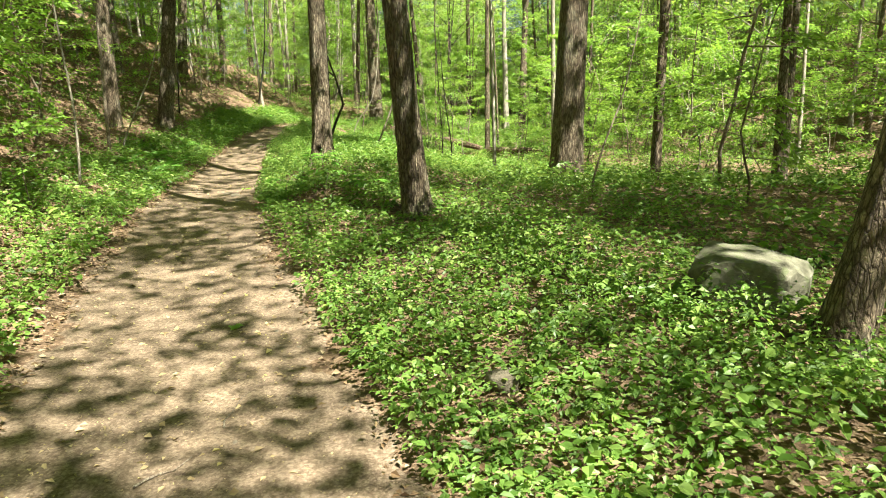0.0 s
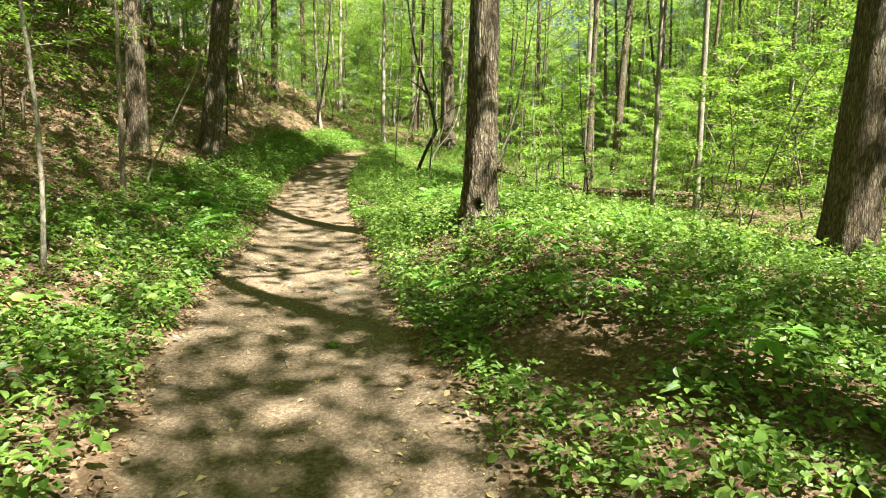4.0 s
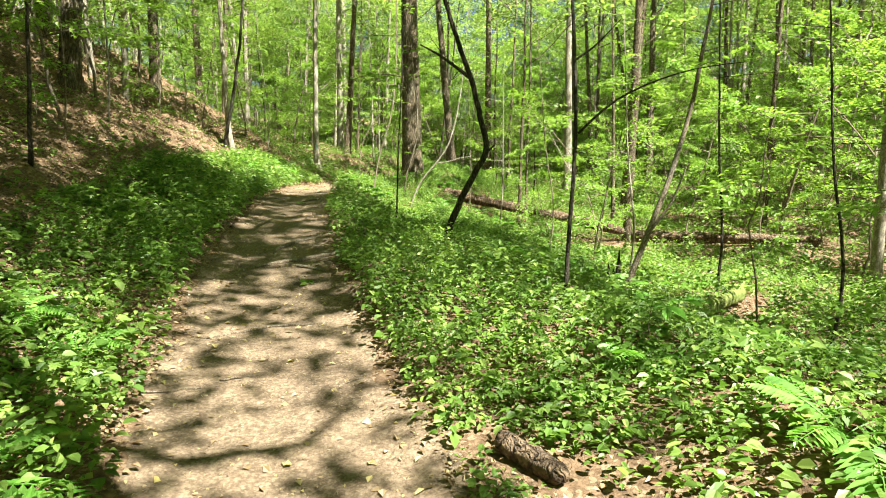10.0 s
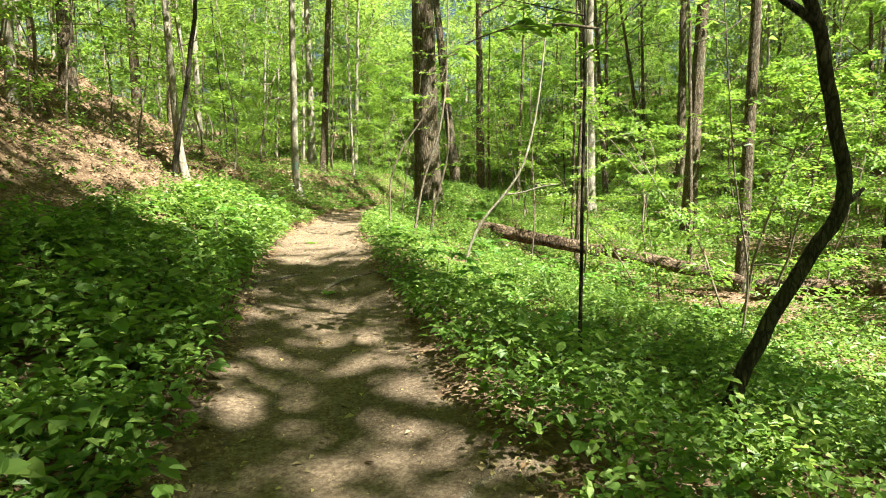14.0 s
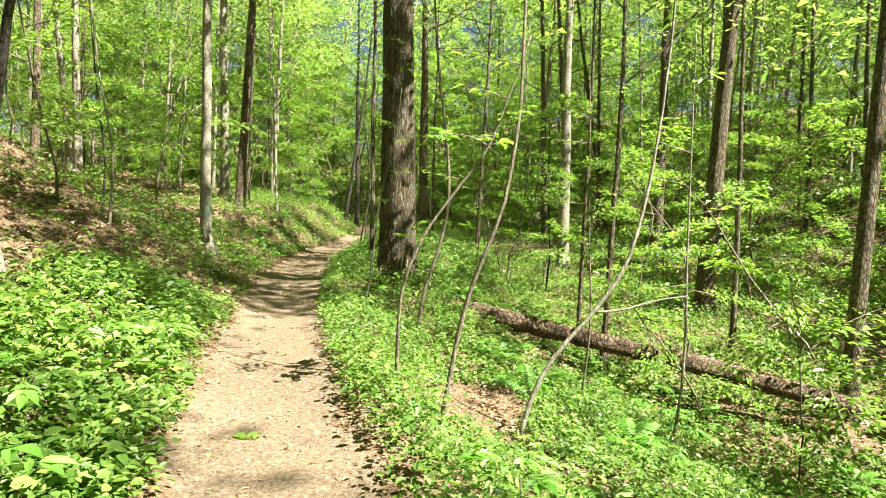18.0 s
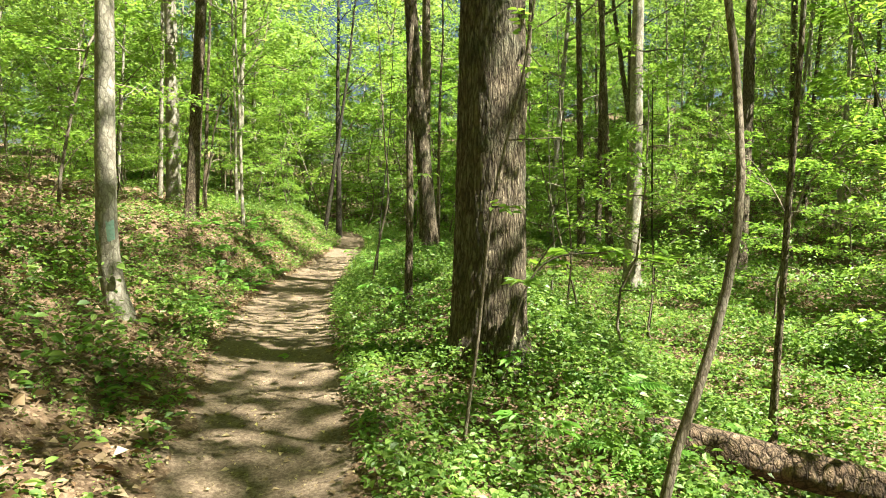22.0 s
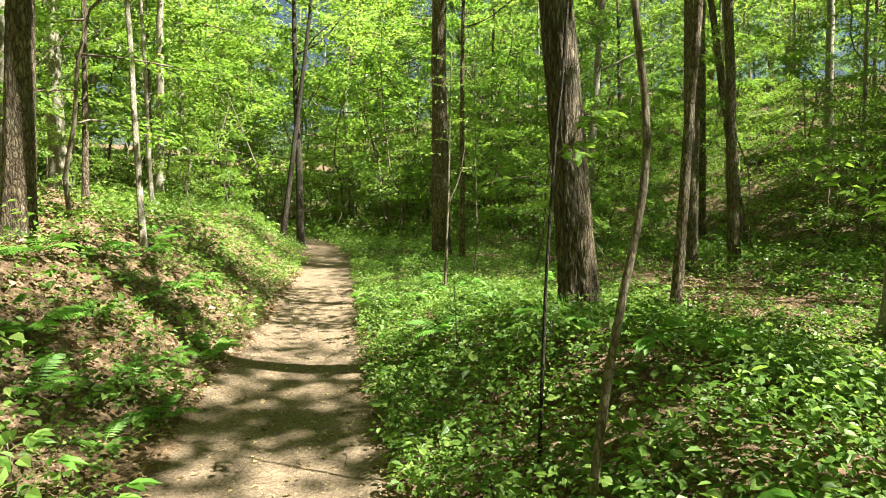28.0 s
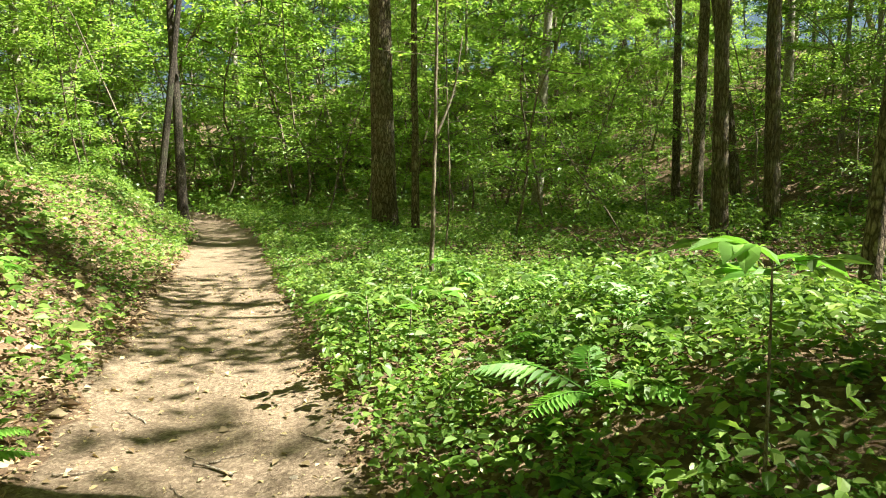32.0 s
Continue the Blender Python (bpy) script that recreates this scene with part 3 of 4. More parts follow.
                     ((.02, .01), (-.03, .02), (.05, 0), (-.06, .03), (.03, -.04), (.1, .02))[k], .08, .35, 8, 8) for k in range(6)]
r = np.random.default_rng(3)
# gaps in the grid let sun in; unseen trees behind the start add shade
for gx in np.arange(-40, 34, 5.2):
    for gy in np.arange(-18, 76, 5.2):
        x, y, f = gx + r.uniform(-1.9, 1.9), gy + r.uniform(-1.9, 1.9), r.uniform()
        d = float(across(x, y))
        if (d > (9.8 if 3 < y < 50 else 7) or d < -5.5) and far_from_named(x, y, 2.4) and not (33 < y < 45 and 0 < d < 16) and not (16 < y < 33 and 0 < d < 16) and not (-2 < y < 14 and -4 < d < 9) or (y < -3 and abs(d) > 3.2):
            tree("woodland_tree", KINDS[int(f * 6)], (x, y), f * 3600 % 360, "tall woodland tree with a leafy green crown", .85 + .35 * (f * 7 % 1), "woodland trees")

# extra trees, added to darken the far slope with their shade
for x, y, f in scatter(12, 6, 27, 30, 64, lambda x, y, d: d > 13.5 and far_from_named(x, y, 1.6), 23):
    tree("woodland_tree", KINDS[int(f * 6)], (x, y), f * 3600 % 360, "tall woodland tree on the shaded far slope", .85 + .3 * (f * 7 % 1), "woodland trees")
# extra slender trees, added so that more of the bank lies in shade
for x, y, f in scatter(42, -30, -7, 1, 60, lambda x, y, d: d < -4.2 and far_from_named(x, y, 1.8), 17) + scatter(18, -25, -12.5, 11, 35, lambda x, y, d: d < -4.8 and far_from_named(x, y, 1.6), 18):
    tree("woodland_tree", KINDS[(0, 3, 5)[int(f * 3)]], (x, y), f * 3600 % 360, "slender leafy tree on the bank above the trail", .8 + .3 * (f * 7 % 1), "woodland trees")


# added trees, mostly out of view, set so their broad crowns shade path and slopes
WIDE = [tree_meshes(150 + k, 20 + k, (.1, .12, .09)[k], (OAK, BRN, PAL)[k], LEAF_CROWN, (8.5, 9.5, 8)[k], (5.0, 1), 2300, .19, ((.03, .02), (-.02, .03), (.04, -.02))[k], .1, .4, 10, 10) for k in range(3)]
for n, (x, y) in enumerate(((8.6, -7.5), (7.4, -3.2), (5.6, -9.6), (6.6, 1.6), (6.6, 11.0), (-16.5, 9.5), (-14.8, 21.8), (-17.2, 29.0), (5.6, 46.8), (8.2, 51.2), (3.6, 56.2), (12.4, 56.0), (10.5, 3.0), (11.8, 7.6), (13.6, 4.4), (13.2, .4), (9.0, 4.4), (7.4, 41.2), (9.4, 45.2), (6.8, 50.2), (11.2, 48.0), (14.2, 51.6))):
    tree("canopy_tree", WIDE[n % 3], (x, y), n * 77 % 360, "added tall tree, its broad crown placed for shade", .92 + .05 * (n % 4), "canopy trees")


# more added trees, the tallest, whose unseen crowns throw shade on path and bank
HIGH = [tree_meshes(170 + k, 29, (.095, .085)[k], (PAL, BRN)[k], LEAF_CROWN, 17, (6.0, 1), 1500, .31, ((.02, .01), (-.01, .02))[k], .1, .4, 10, 10) for k in range(2)]
for n, (x, y) in enumerate(((-.2, -4.0), (2.6, 15.8), (4.6, 3.4), (4.4, 13.2), (.4, 25.6), (2.2, 34.4), (10.4, 44.5), (12.6, 50.0))):
    tree("canopy_tree", HIGH[n % 2], (x, y), n * 131 % 360, "added very tall tree, its high crown placed for shade", 1.0, "canopy trees")


def edge_meshes(seed):
    """A tree of the far wood, leafy almost to the ground."""
    r = np.random.default_rng(seed)
    line = limb_line(r, (0, 0, -.3), (0, 0, 1), 15, 9, .4)
    fol = [crown_leaves(r, (r.normal() * 1.3, r.normal() * 1.3, z), (2.7, 2.7, 1.5), 430, .235) for z in np.linspace(2.6, 15, 8)]
    br = [tube(limb_line(r, line[k], (np.cos(k * 2.4), np.sin(k * 2.4), .3), 2.5), np.linspace(.05, .01, 6), 5) for k in range(2, 8)]
    return [("trunk", mesh_of("trunk", *tube(line, np.linspace(.16, .04, 9), 7), PAL)), ("branchwork", mesh_of("branchwork", *joined(br), BRN)), ("crown", mesh_of("crown", *joined(fol), LEAF_CROWN, False))]


EDGE = [edge_meshes(200 + k) for k in range(4)]
# the last 14 stand unseen behind the start, added to close off light
for x, y, f in scatter(84, -50, 40, 70, 108, lambda x, y, d: abs(d) > 3.5 or y > 78, 5) + scatter(34, 24, 52, -5, 70, lambda x, y, d: True, 6) + scatter(34, -60, -38, 0, 70, lambda x, y, d: True, 7) + scatter(14, -30, 40, -34, -18, lambda x, y, d: True, 12):
    tree("background_tree", EDGE[int(f * 4)], (x, y), f * 3600 % 360, "distant leafy tree of the surrounding wood", .9 + .5 * (f * 9 % 1), "background trees")


# ---- saplings with flat sprays of leaves ----
def sapling_meshes(seed, height, leaf_size, tiers, reach, count, thick=.018):
    r = np.random.default_rng(seed)
    line = limb_line(r, (0, 0, -.1), (r.normal() * .12, r.normal() * .12, 1), height, 10, .15)
    stem = tube(line, np.linspace(thick, .004, 10), 6)
    br, fol = [], []
    for k in range(tiers):
        f = .22 + .76 * k / max(tiers - 1, 1)
        at = np.array([np.interp(f * 9, np.arange(10), line[:, c]) for c in range(3)])
        ang = k * 2.3 + r.uniform(-.6, .6)
        long = reach * (1.05 - .6 * f) * r.uniform(.6, 1.2)
        ln = limb_line(r, at, (np.cos(ang), np.sin(ang), .18), long, 6, -.05)
        br.append(tube(ln, np.linspace(thick * .45, .002, 6), 4))
        n = count // tiers
        s = r.uniform(.2, 1, n) ** .8 * 5
        p = np.stack([np.interp(s, np.arange(6), ln[:, c]) for c in range(3)], 1)
        head = unit(ln[-1] - ln[0])
        side = unit(np.cross(head, (0, 0, 1)))
        spread = r.uniform(-1, 1, n)[:, None] * (.34 * long)
        p = p + side * spread * (.35 + .65 * np.sin(s / 5 * 2.6))[:, None] + r.normal(size=(n, 3)) * (.03, .03, .045)
        along = head * .5 + side * np.sign(spread) * r.uniform(.3, 1.1, (n, 1)) + r.normal(size=(n, 3)) * (.25, .25, .22) - (0, 0, .12)
        up = np.array([0, 0, 1.0]) + r.normal(size=(n, 3)) * .28
        size = leaf_size * r.uniform(.6, 1.25, n)
        fol.append(leaves(p, along, up, size, size * .6))
    return [("stem", mesh_of("stem", *stem, TWIG)), ("branchwork", mesh_of("branchwork", *joined(br), TWIG)), ("foliage", mesh_of("foliage", *joined(fol), LEAF_SAPLING, False))]


def sapling(meshes, at, turn, label, scale=1.0, group="saplings", name="sapling"):
    root = new(name)
    root.empty_display_size = .2
    for n, me in meshes:
        tagged(part(n, me, root), kind="stuff" if n == "branchwork" else "")
    root.matrix_basis = pose(at[0], at[1], float(land(at[0], at[1])), 0, 0, turn) @ Matrix.Scale(scale, 4)
    return tagged(root, label, "sapling" if name == "sapling" else "tree", group)


SAPS = [sapling_meshes(300 + k, (3.2, 4.2, 5.2, 6.2, 2.4, 4.8)[k], (.085, .09, .085, .1, .075, .09)[k], (8, 9, 11, 12, 7, 10)[k], (1.2, 1.5, 1.8, 2.1, 1.0, 1.6)[k], (900, 1300, 1700, 2100, 700, 1500)[k],
                       (.015, .02, .026, .032, .012, .022)[k]) for k in range(6)]
for x, y, f in scatter(185, -9, 20, 9, 72, lambda x, y, d: d > 4.6 and far_from_named(x, y, .8) and not (y < 17 and d < 7), 8):
    sapling(SAPS[int(f * 6)], (x, y), f * 3600 % 360, "young tree with flat sprays of bright green leaves", .85 + .4 * (f * 11 % 1))
for x, y, f in scatter(125, -30, -6, 1, 72, lambda x, y, d: d < -3.2 and far_from_named(x, y, .8), 9) + scatter(65, -20, -6, 4, 36, lambda x, y, d: d < -2.8 and far_from_named(x, y, .8), 16):
    sapling(SAPS[int(f * 6)], (x, y), f * 3600 % 360, "young tree on the bank with thin green leaves", .8 + .4 * (f * 11 % 1), "young trees on the bank", "young_tree")
for n, (x, y) in enumerate(((-6.5, 6.85), (-7.7, 8.2), (-8.9, 10.3), (-9.7, 8.4), (-8.3, 6.4), (-10.6, 10.8), (-11.6, 12.6), (-7.4, 5.2))):
    sapling(SAPS[(5, 1, 2, 5, 0, 2, 5, 0)[n]], (x, y), n * 97 % 360, "leafy young tree spreading flat sprays over the bank", .9 + .06 * (n % 3), "young trees on the bank", "young_tree")
for x, y, f in scatter(95, -26, 16, 60, 84, lambda x, y, d: abs(d) > 1.8 or y > 67, 10) + scatter(95, -1, 26, 26, 76, lambda x, y, d: d > 9, 14) + scatter(60, -30, 4, 66, 92, lambda x, y, d: True, 15):
    sapling(SAPS[int(f * 6)], (x, y), f * 3600 % 360, "small understory tree with flat sprays of green leaves", 1.0 + .5 * (f * 11 % 1), "understory trees", "understory_tree") if y < 66 else sapling(SAPS[2 + int(f * 4)], (x, y), f * 3600 % 360, "tall airy understory tree with bright green leaves", 1.7 + .7 * (f * 11 % 1), "understory trees", "understory_tree")


# ---- undergrowth ----
def patchy(x, y):
    """Nought where the floor is bare, one where plants grow thick."""
    n = np.sin(1.9 * x + 1.3 * np.sin(1.1 * y + 2)) * np.sin(1.6 * y + 1.2 * np.sin(1.3 * x)) + .6 * np.sin(4.3 * x + 2 * np.sin(2.7 * y)) * np.sin(3.7 * y + 1)
    return np.clip(.8 + .4 * n, 0, 1)


def off_logs(x, y):
    """False in gaps kept clear so that logs, stump, hollow and litter show to the camera."""
    out = np.ones(len(x), bool)
    for ax, ay, bx, by, gap in ((-8.0, 34.3, -2.9, 31.2, .24), (-8.2, 33.9, -3.4, 30.7, .15), (-2.9, 30.8, 1.6, 29.9, .6), (-4.8, 20.6, -2.7, 24.0, .5), (-5.2, 20.2, -3.2, 23.2, .4), (-5.3, 21.6, -5.25, 21.8, .35), (-9.2, 28.9, -8.5, 30.3, .5), (-3.4, 9.0, -3.1, 8.6, .35), (-7.05, 16.3, -6.6, 15.8, .16), (-4.7, 11.75, -4.5, 12.0, .22)):
        k = np.clip(((x - ax) * (bx - ax) + (y - ay) * (by - ay)) / ((bx - ax) ** 2 + (by - ay) ** 2), 0, 1)
        out &= np.hypot(x - ax - k * (bx - ax), y - ay - k * (by - ay)) > gap
    return out


def cover(count, lo, hi, y0, y1, size, tall, per, rounded, seed, thin=0.0, spread=.1):
    """Low plants of a few leaves each, at lo to hi metres right of the trail's edge (negative: left of it)."""
    r = np.random.default_rng(seed)
    y = r.uniform(y0, y1, count)
    v = r.uniform(0, 1, count) ** (1.25 if abs(hi) > 3 else 1) * (hi - lo) + lo
    lean = (curve(XC, y + 1) - curve(XC, y - 1)) / 2
    d = np.where(lo >= 0, soft_curve(HALF, y) + v, -soft_curve(HALF, y) + v)
    x = soft_curve(XC, y) + d * np.sqrt(1 + lean ** 2)
    keep = (r.uniform(size=count) < patchy(x, y) * (1 - thin) + .05) & off_logs(x, y)
    x, y = x[keep], y[keep]
    n = len(x)
    h = tall * r.uniform(.35, 1.2, n) * (.3 + 1.25 * patchy(.6 * x + 3, .6 * y) ** 2)
    base = np.stack([x, y, land(x, y)], 1)
    k = np.repeat(np.arange(n), per)
    m = len(k)
    ang = r.uniform(0, 2 * np.pi, m)
    off = spread * r.uniform(.1, 1.0, m)
    at = base[k] + np.stack([np.cos(ang) * off, np.sin(ang) * off, h[k] * r.uniform(.35, 1.05, m)], 1)
    along = np.stack([np.cos(ang), np.sin(ang), r.normal(size=m) * .3 - .1], 1)
    up = np.array([0, 0, 1.0]) + r.normal(size=(m, 3)) * .36
    s = size * r.uniform(.5, 1.3, m) * np.repeat(r.uniform(.7, 1.3, n), per)
    return leaves(at, along, up, s, s * r.uniform(.5, .8, m), rounded)


def stuff(name, pieces, mat, label, category):
    return tagged(new(name, mesh_of(name, *joined(pieces), mat, False)), label, category, kind="stuff")


stuff("undergrowth", [cover(25000, .0, 2.2, -1, 54, .048, .2, 7, True, 21, 0, .08), cover(21000, 2.0, 4.8, -1, 54, .052, .21, 7, False, 38, 0, .09), cover(9500, -1.5, .02, -1, 32.5, .052, .19, 7, True, 22, .05, .08), cover(2600, -3.6, -1.4, -1, 31, .05, .16, 6, True, 27, .35, .08), cover(6500, -3.8, .02, 31.5, 54, .05, .16, 7, True, 35, .55, .08),
                      cover(4000, .05, 3.0, 0, 54, .066, .22, 6, True, 23, 0, .1), cover(9000, .02, 3.2, -1, 54, .025, .2, 12, False, 39, .1, .07), cover(3500, -1.6, 0, -1, 54, .025, .19, 12, False, 40, .2, .07), cover(1300, -1.5, -.05, 0, 33, .072, .2, 6, True, 24, 0, .11), cover(1000, -3.8, -.15, 34, 54, .08, .36, 9, True, 36, 0, .16), cover(300, -4.2, -.3, 4, 24, .075, .26, 9, True, 37, 0, .16),
                      cover(1400, -1.4, -.1, 20, 32, .08, .22, 8, True, 28, -.4, .12)], LEAF_LOW,
      "dense low green undergrowth of broad-leaved seedlings and creepers", "undergrowth")
stuff("far_undergrowth", [cover(25000, 4.4, 20, -2, 76, .09, .3, 6, False, 25), cover(17000, -13, -3.2, -1, 70, .08, .25, 5, False, 26, .5),
                          cover(22000, 2.6, 10, 15, 46, .065, .2, 6, False, 33), cover(5000, 0, 4.4, 53, 72, .08, .25, 6, False, 31), cover(5000, -5, 0, 53, 72, .08, .25, 6, False, 32), cover(14000, 8, 26, 38, 84, .13, .4, 6, False, 34), cover(7000, 18, 40, 0, 90, .2, .5, 6, False, 29), cover(13000, -16, 20, 64, 96, .17, .6, 6, False, 30)], LEAF_LOW,
      "green ground plants spread over the valley floor and slopes", "undergrowth")


def litter(count, lo, hi, y0, y1, size, seed, lift=.02, beside=0):
    """Loose dead leaves at lo to hi metres from the trail's middle, or from its edge on one side of it."""
    r = np.random.default_rng(seed)
    y, d = r.uniform(y0, y1, count), r.uniform(lo, hi, count)
    d = d + beside * soft_curve(HALF, y)
    x = soft_curve(XC, y) + d
    at = np.stack([x, y, land(x, y) + r.uniform(.005, lift, count)], 1)
    ang = r.uniform(0, 2 * np.pi, count)
    along = np.stack([np.cos(ang), np.sin(ang), r.normal(size=count) * .2], 1)
    up = np.array([0, 0, 1.0]) + r.normal(size=(count, 3)) * .4
    s = size * r.uniform(.5, 1.35, count)
    return leaves(at, along, up, s, s * r.uniform(.4, .8, count), fold=.25)


stuff("leaf_litter", [litter(42000, -.06, 4.2, -2, 54, .043, 31, .045, 1), litter(90000, -6, .06, -2, 54, .05, 32, .05, -1), litter(26000, -13, -6, -2, 62, .1, 36, .07), litter(6000, -3.8, 0, 30, 54, .1, 39, .06, -1), litter(16000, 4.5, 12, 4, 56, .08, 37, .05), litter(36000, 1.5, 7, 14, 48, .06, 38, .05, 1)], LEAF_DEAD, "dry curled brown oak leaves on the forest floor", "leaf litter")
stuff("trail_debris", [litter(26000, -.9, .9, -1, 52, .018, 33, .016), litter(1800, -.9, .9, -1, 52, .03, 34, .02), litter(5200, -.95, .95, -1, 52, .046, 35, .022)], LEAF_FALLEN, "small yellow-brown catkins, leaf scraps and needles on the path", "leaf litter")


# ---- single stems beside the trail ----
def spray(r, at, heading, long, count, size):
    """A flat twig of leaves."""
    s = r.uniform(.15, 1, count)
    head = unit(np.array([math.cos(heading), math.sin(heading), r.uniform(-.1, .25)]))
    side = unit(np.cross(head, (0, 0, 1)))
    sign = np.where(np.arange(count) % 2 == 0, 1.0, -1.0)[:, None]
    p = np.asarray(at) + head * s[:, None] * long + side * sign * r.uniform(0, .1, (count, 1)) * long + r.normal(size=(count, 3)) * .015
    along = head * .6 + side * sign * .8 + r.normal(size=(count, 3)) * .18 - (0, 0, .12)
    up = np.array([0, 0, 1.0]) + r.normal(size=(count, 3)) * .22
    w = size * r.uniform(.65, 1.2, count)
    line = np.array([at, np.asarray(at) + head * long * .5, np.asarray(at) + head * long])
    return leaves(p, along, up, w, w * .58, True), tube(line, (.006, .004, .002), 4)


def stem(name, points, thick, label, bark, forks=(), sprays=0, long=.6, size=.085, seed=1, low=.35, sides=10, category="sapling", rise=2.5, passes=3, count=26):
    """One thin trunk through given points, rooted in the ground, that goes on upwards; with forks and leafy twigs."""
    r = np.random.default_rng(seed)
    pts = [list(p) for p in points]
    foot = float(land(pts[0][0], pts[0][1]))
    pts = ([[pts[0][0], pts[0][1], foot - .08]] if pts[0][2] > foot + .05 else []) + pts
    if pts[0][2] > foot - .05:
        pts[0][2] = foot - .08
    if rise:
        a, b = np.array(pts[-2]), np.array(pts[-1])
        pts.append(list(b + unit(b - a) * rise * .5 + np.array([0, 0, rise * .5])))
    line = bent(pts, count, passes)
    line[1:-1] += r.normal(size=(count - 2, 3)) * thick * (.06 if count < 30 else .025)
    root = new(name)
    root.empty_display_size = .2
    root.location = line[0]
    off = Vector(line[0])
    k = np.linspace(0, 1, count)
    part("stem", mesh_of("stem", *tube(line - line[0], thick / 2 * (1 - .7 * k) * (1 + .35 * np.exp(-k * 30)), sides, .06, seed), bark), root)
    for f in forks:
        fl = bent(f, 12) - line[0]
        part("branch", mesh_of("branch", *tube(fl, np.linspace(thick * .3, thick * .1, 12), 7, .05, seed + 1), bark), root)
    fol, tw = [], []
    for n in range(sprays):
        f = low + (1 - low) * (n + r.uniform(0, .8)) / sprays
        at = np.array([np.interp(f * (count - 1), np.arange(count), line[:, c]) for c in range(3)]) - line[0]
        l, t = spray(r, at, r.uniform(0, 6.28), long * r.uniform(.6, 1.2), 13, size)
        fol.append(l), tw.append(t)
    if fol:
        tagged(part("twigwork", mesh_of("twigwork", *joined(tw), bark), root), kind="stuff")
        part("foliage", mesh_of("foliage", *joined(fol), LEAF_SAPLING, False), root)
    return tagged(root, label, category)


stem("crooked_tree", [(-7.52, 22.4, -.2), (-7.38, 22.38, .3), (-7.21, 22.36, .68), (-7.02, 22.33, 1.04), (-6.9, 22.31, 1.23), (-6.91, 22.31, 1.38), (-7.0, 22.31, 1.72), (-7.1, 22.31, 2.15), (-7.27, 22.33, 2.6), (-7.5, 22.38, 3.3)], .094,
     "dark crooked young tree bent at a knobbly knee", DRK, [[(-7.12, 22.31, 2.2), (-7.3, 22.35, 2.34), (-7.54, 22.39, 2.52), (-7.8, 22.43, 2.66)], [(-6.95, 22.32, 1.2), (-6.84, 22.3, 1.3), (-6.81, 22.3, 1.33)]], 12, .9, .09, 51, .6, 12, "tree", passes=1, count=70)
stem("sapling", [(-6.33, 18.75, 0), (-6.3, 18.85, .72), (-6.24, 18.95, 1.46), (-6.27, 19.0, 2.03), (-6.3, 19.1, 2.63)], .036, "thin dark sapling with slender arching branches", DRK,
     [[(-6.24, 18.92, 1.43), (-5.93, 18.96, 1.73), (-5.36, 19.01, 1.95), (-4.9, 19.0, 2.0)], [(-6.26, 18.99, 2.03), (-6.11, 19.01, 2.13), (-5.9, 19.05, 2.35)]], 14, .9, .09, 52, .5)
stem("sapling", [(-5.5, 20.5, -.6), (-5.35, 20.6, -.1), (-5.02, 20.75, .66), (-4.72, 20.9, 1.5)], .07, "leaning sapling growing beside a dark stump", TWIG, [[(-5.2, 20.68, .3), (-4.9, 20.7, .7), (-4.8, 20.6, 1.1)]], 9, .9, .09, 53, .6)
stem("sapling", [(-9.72, 28.6, .3), (-9.7, 28.6, 1.18), (-9.52, 28.6, 1.65), (-9.27, 28.6, 1.96), (-9.02, 28.59, 2.28)], .034, "slender leaning sapling beside the trail", TWIG, (), 5, .5, .07, 54, .6, rise=1.0)
stem("sapling", [(-9.4, 28.4, .2), (-9.21, 28.41, 1.24), (-8.98, 28.32, 1.68), (-8.89, 28.35, 2.12), (-8.82, 28.4, 2.71), (-8.8, 28.49, 3.45)], .038, "slender sapling leaning over the hollow", TWIG, (), 6, .5, .07, 55, .6)
stem("sapling", [(-8.57, 28.99, 0), (-8.28, 28.99, .58), (-7.91, 28.97, .92), (-7.64, 28.96, 1.25), (-7.45, 29.02, 2.04), (-7.36, 29.06, 2.52)], .045, "pale bare sapling bent low and forked", BARK_PALE,
     [[(-7.93, 28.97, .91), (-7.68, 28.93, .93), (-7.39, 28.9, 1.03), (-7.1, 28.87, 1.07)]], 4, .5, .08, 56, .7)
stem("sapling", [(-9.06, 32.38, .3), (-8.72, 32.38, 1.27), (-8.62, 32.41, 1.76), (-8.67, 32.5, 2.47), (-8.77, 32.6, 3.27), (-8.84, 32.7, 4.06)], .055, "curved slim tree bowing away from the trail", TWIG, (), 8, .8, .085, 57, .5, category="tree")
stem("sapling", [(-9.72, 33.6, .2), (-9.6, 33.66, .84), (-9.55, 33.72, 1.48), (-9.48, 33.75, 1.91), (-9.34, 33.77, 2.36), (-9.25, 33.8, 2.79)], .026, "thin pale sapling in front of the old oak", TWIG, (), 9, .45, .075, 58, .3)
stem("sapling", [(-9.58, 40.55, .1), (-9.38, 40.61, 1.2), (-9.25, 40.61, 1.53), (-9.29, 40.67, 1.93), (-9.34, 40.74, 2.43)], .045, "slim crooked sapling at the trail's edge", TWIG, (), 5, .5, .08, 59, .6)
stem("sapling", [(-9.4, 41.39, .1), (-9.32, 41.49, 1.23), (-9.19, 41.57, 2.22), (-9.14, 41.61, 2.78)], .024, "thin dark whip of a sapling", DRK, (), 5, .5, .08, 60, .6)
stem("sapling", [(-8.2, 22.9, .2), (-8.19, 22.97, 1.1), (-8.14, 23.1, 1.93), (-8.12, 23.27, 3.0)], .028, "thin upright dark sapling with light foliage", DRK, (), 12, .8, .085, 61, .35)
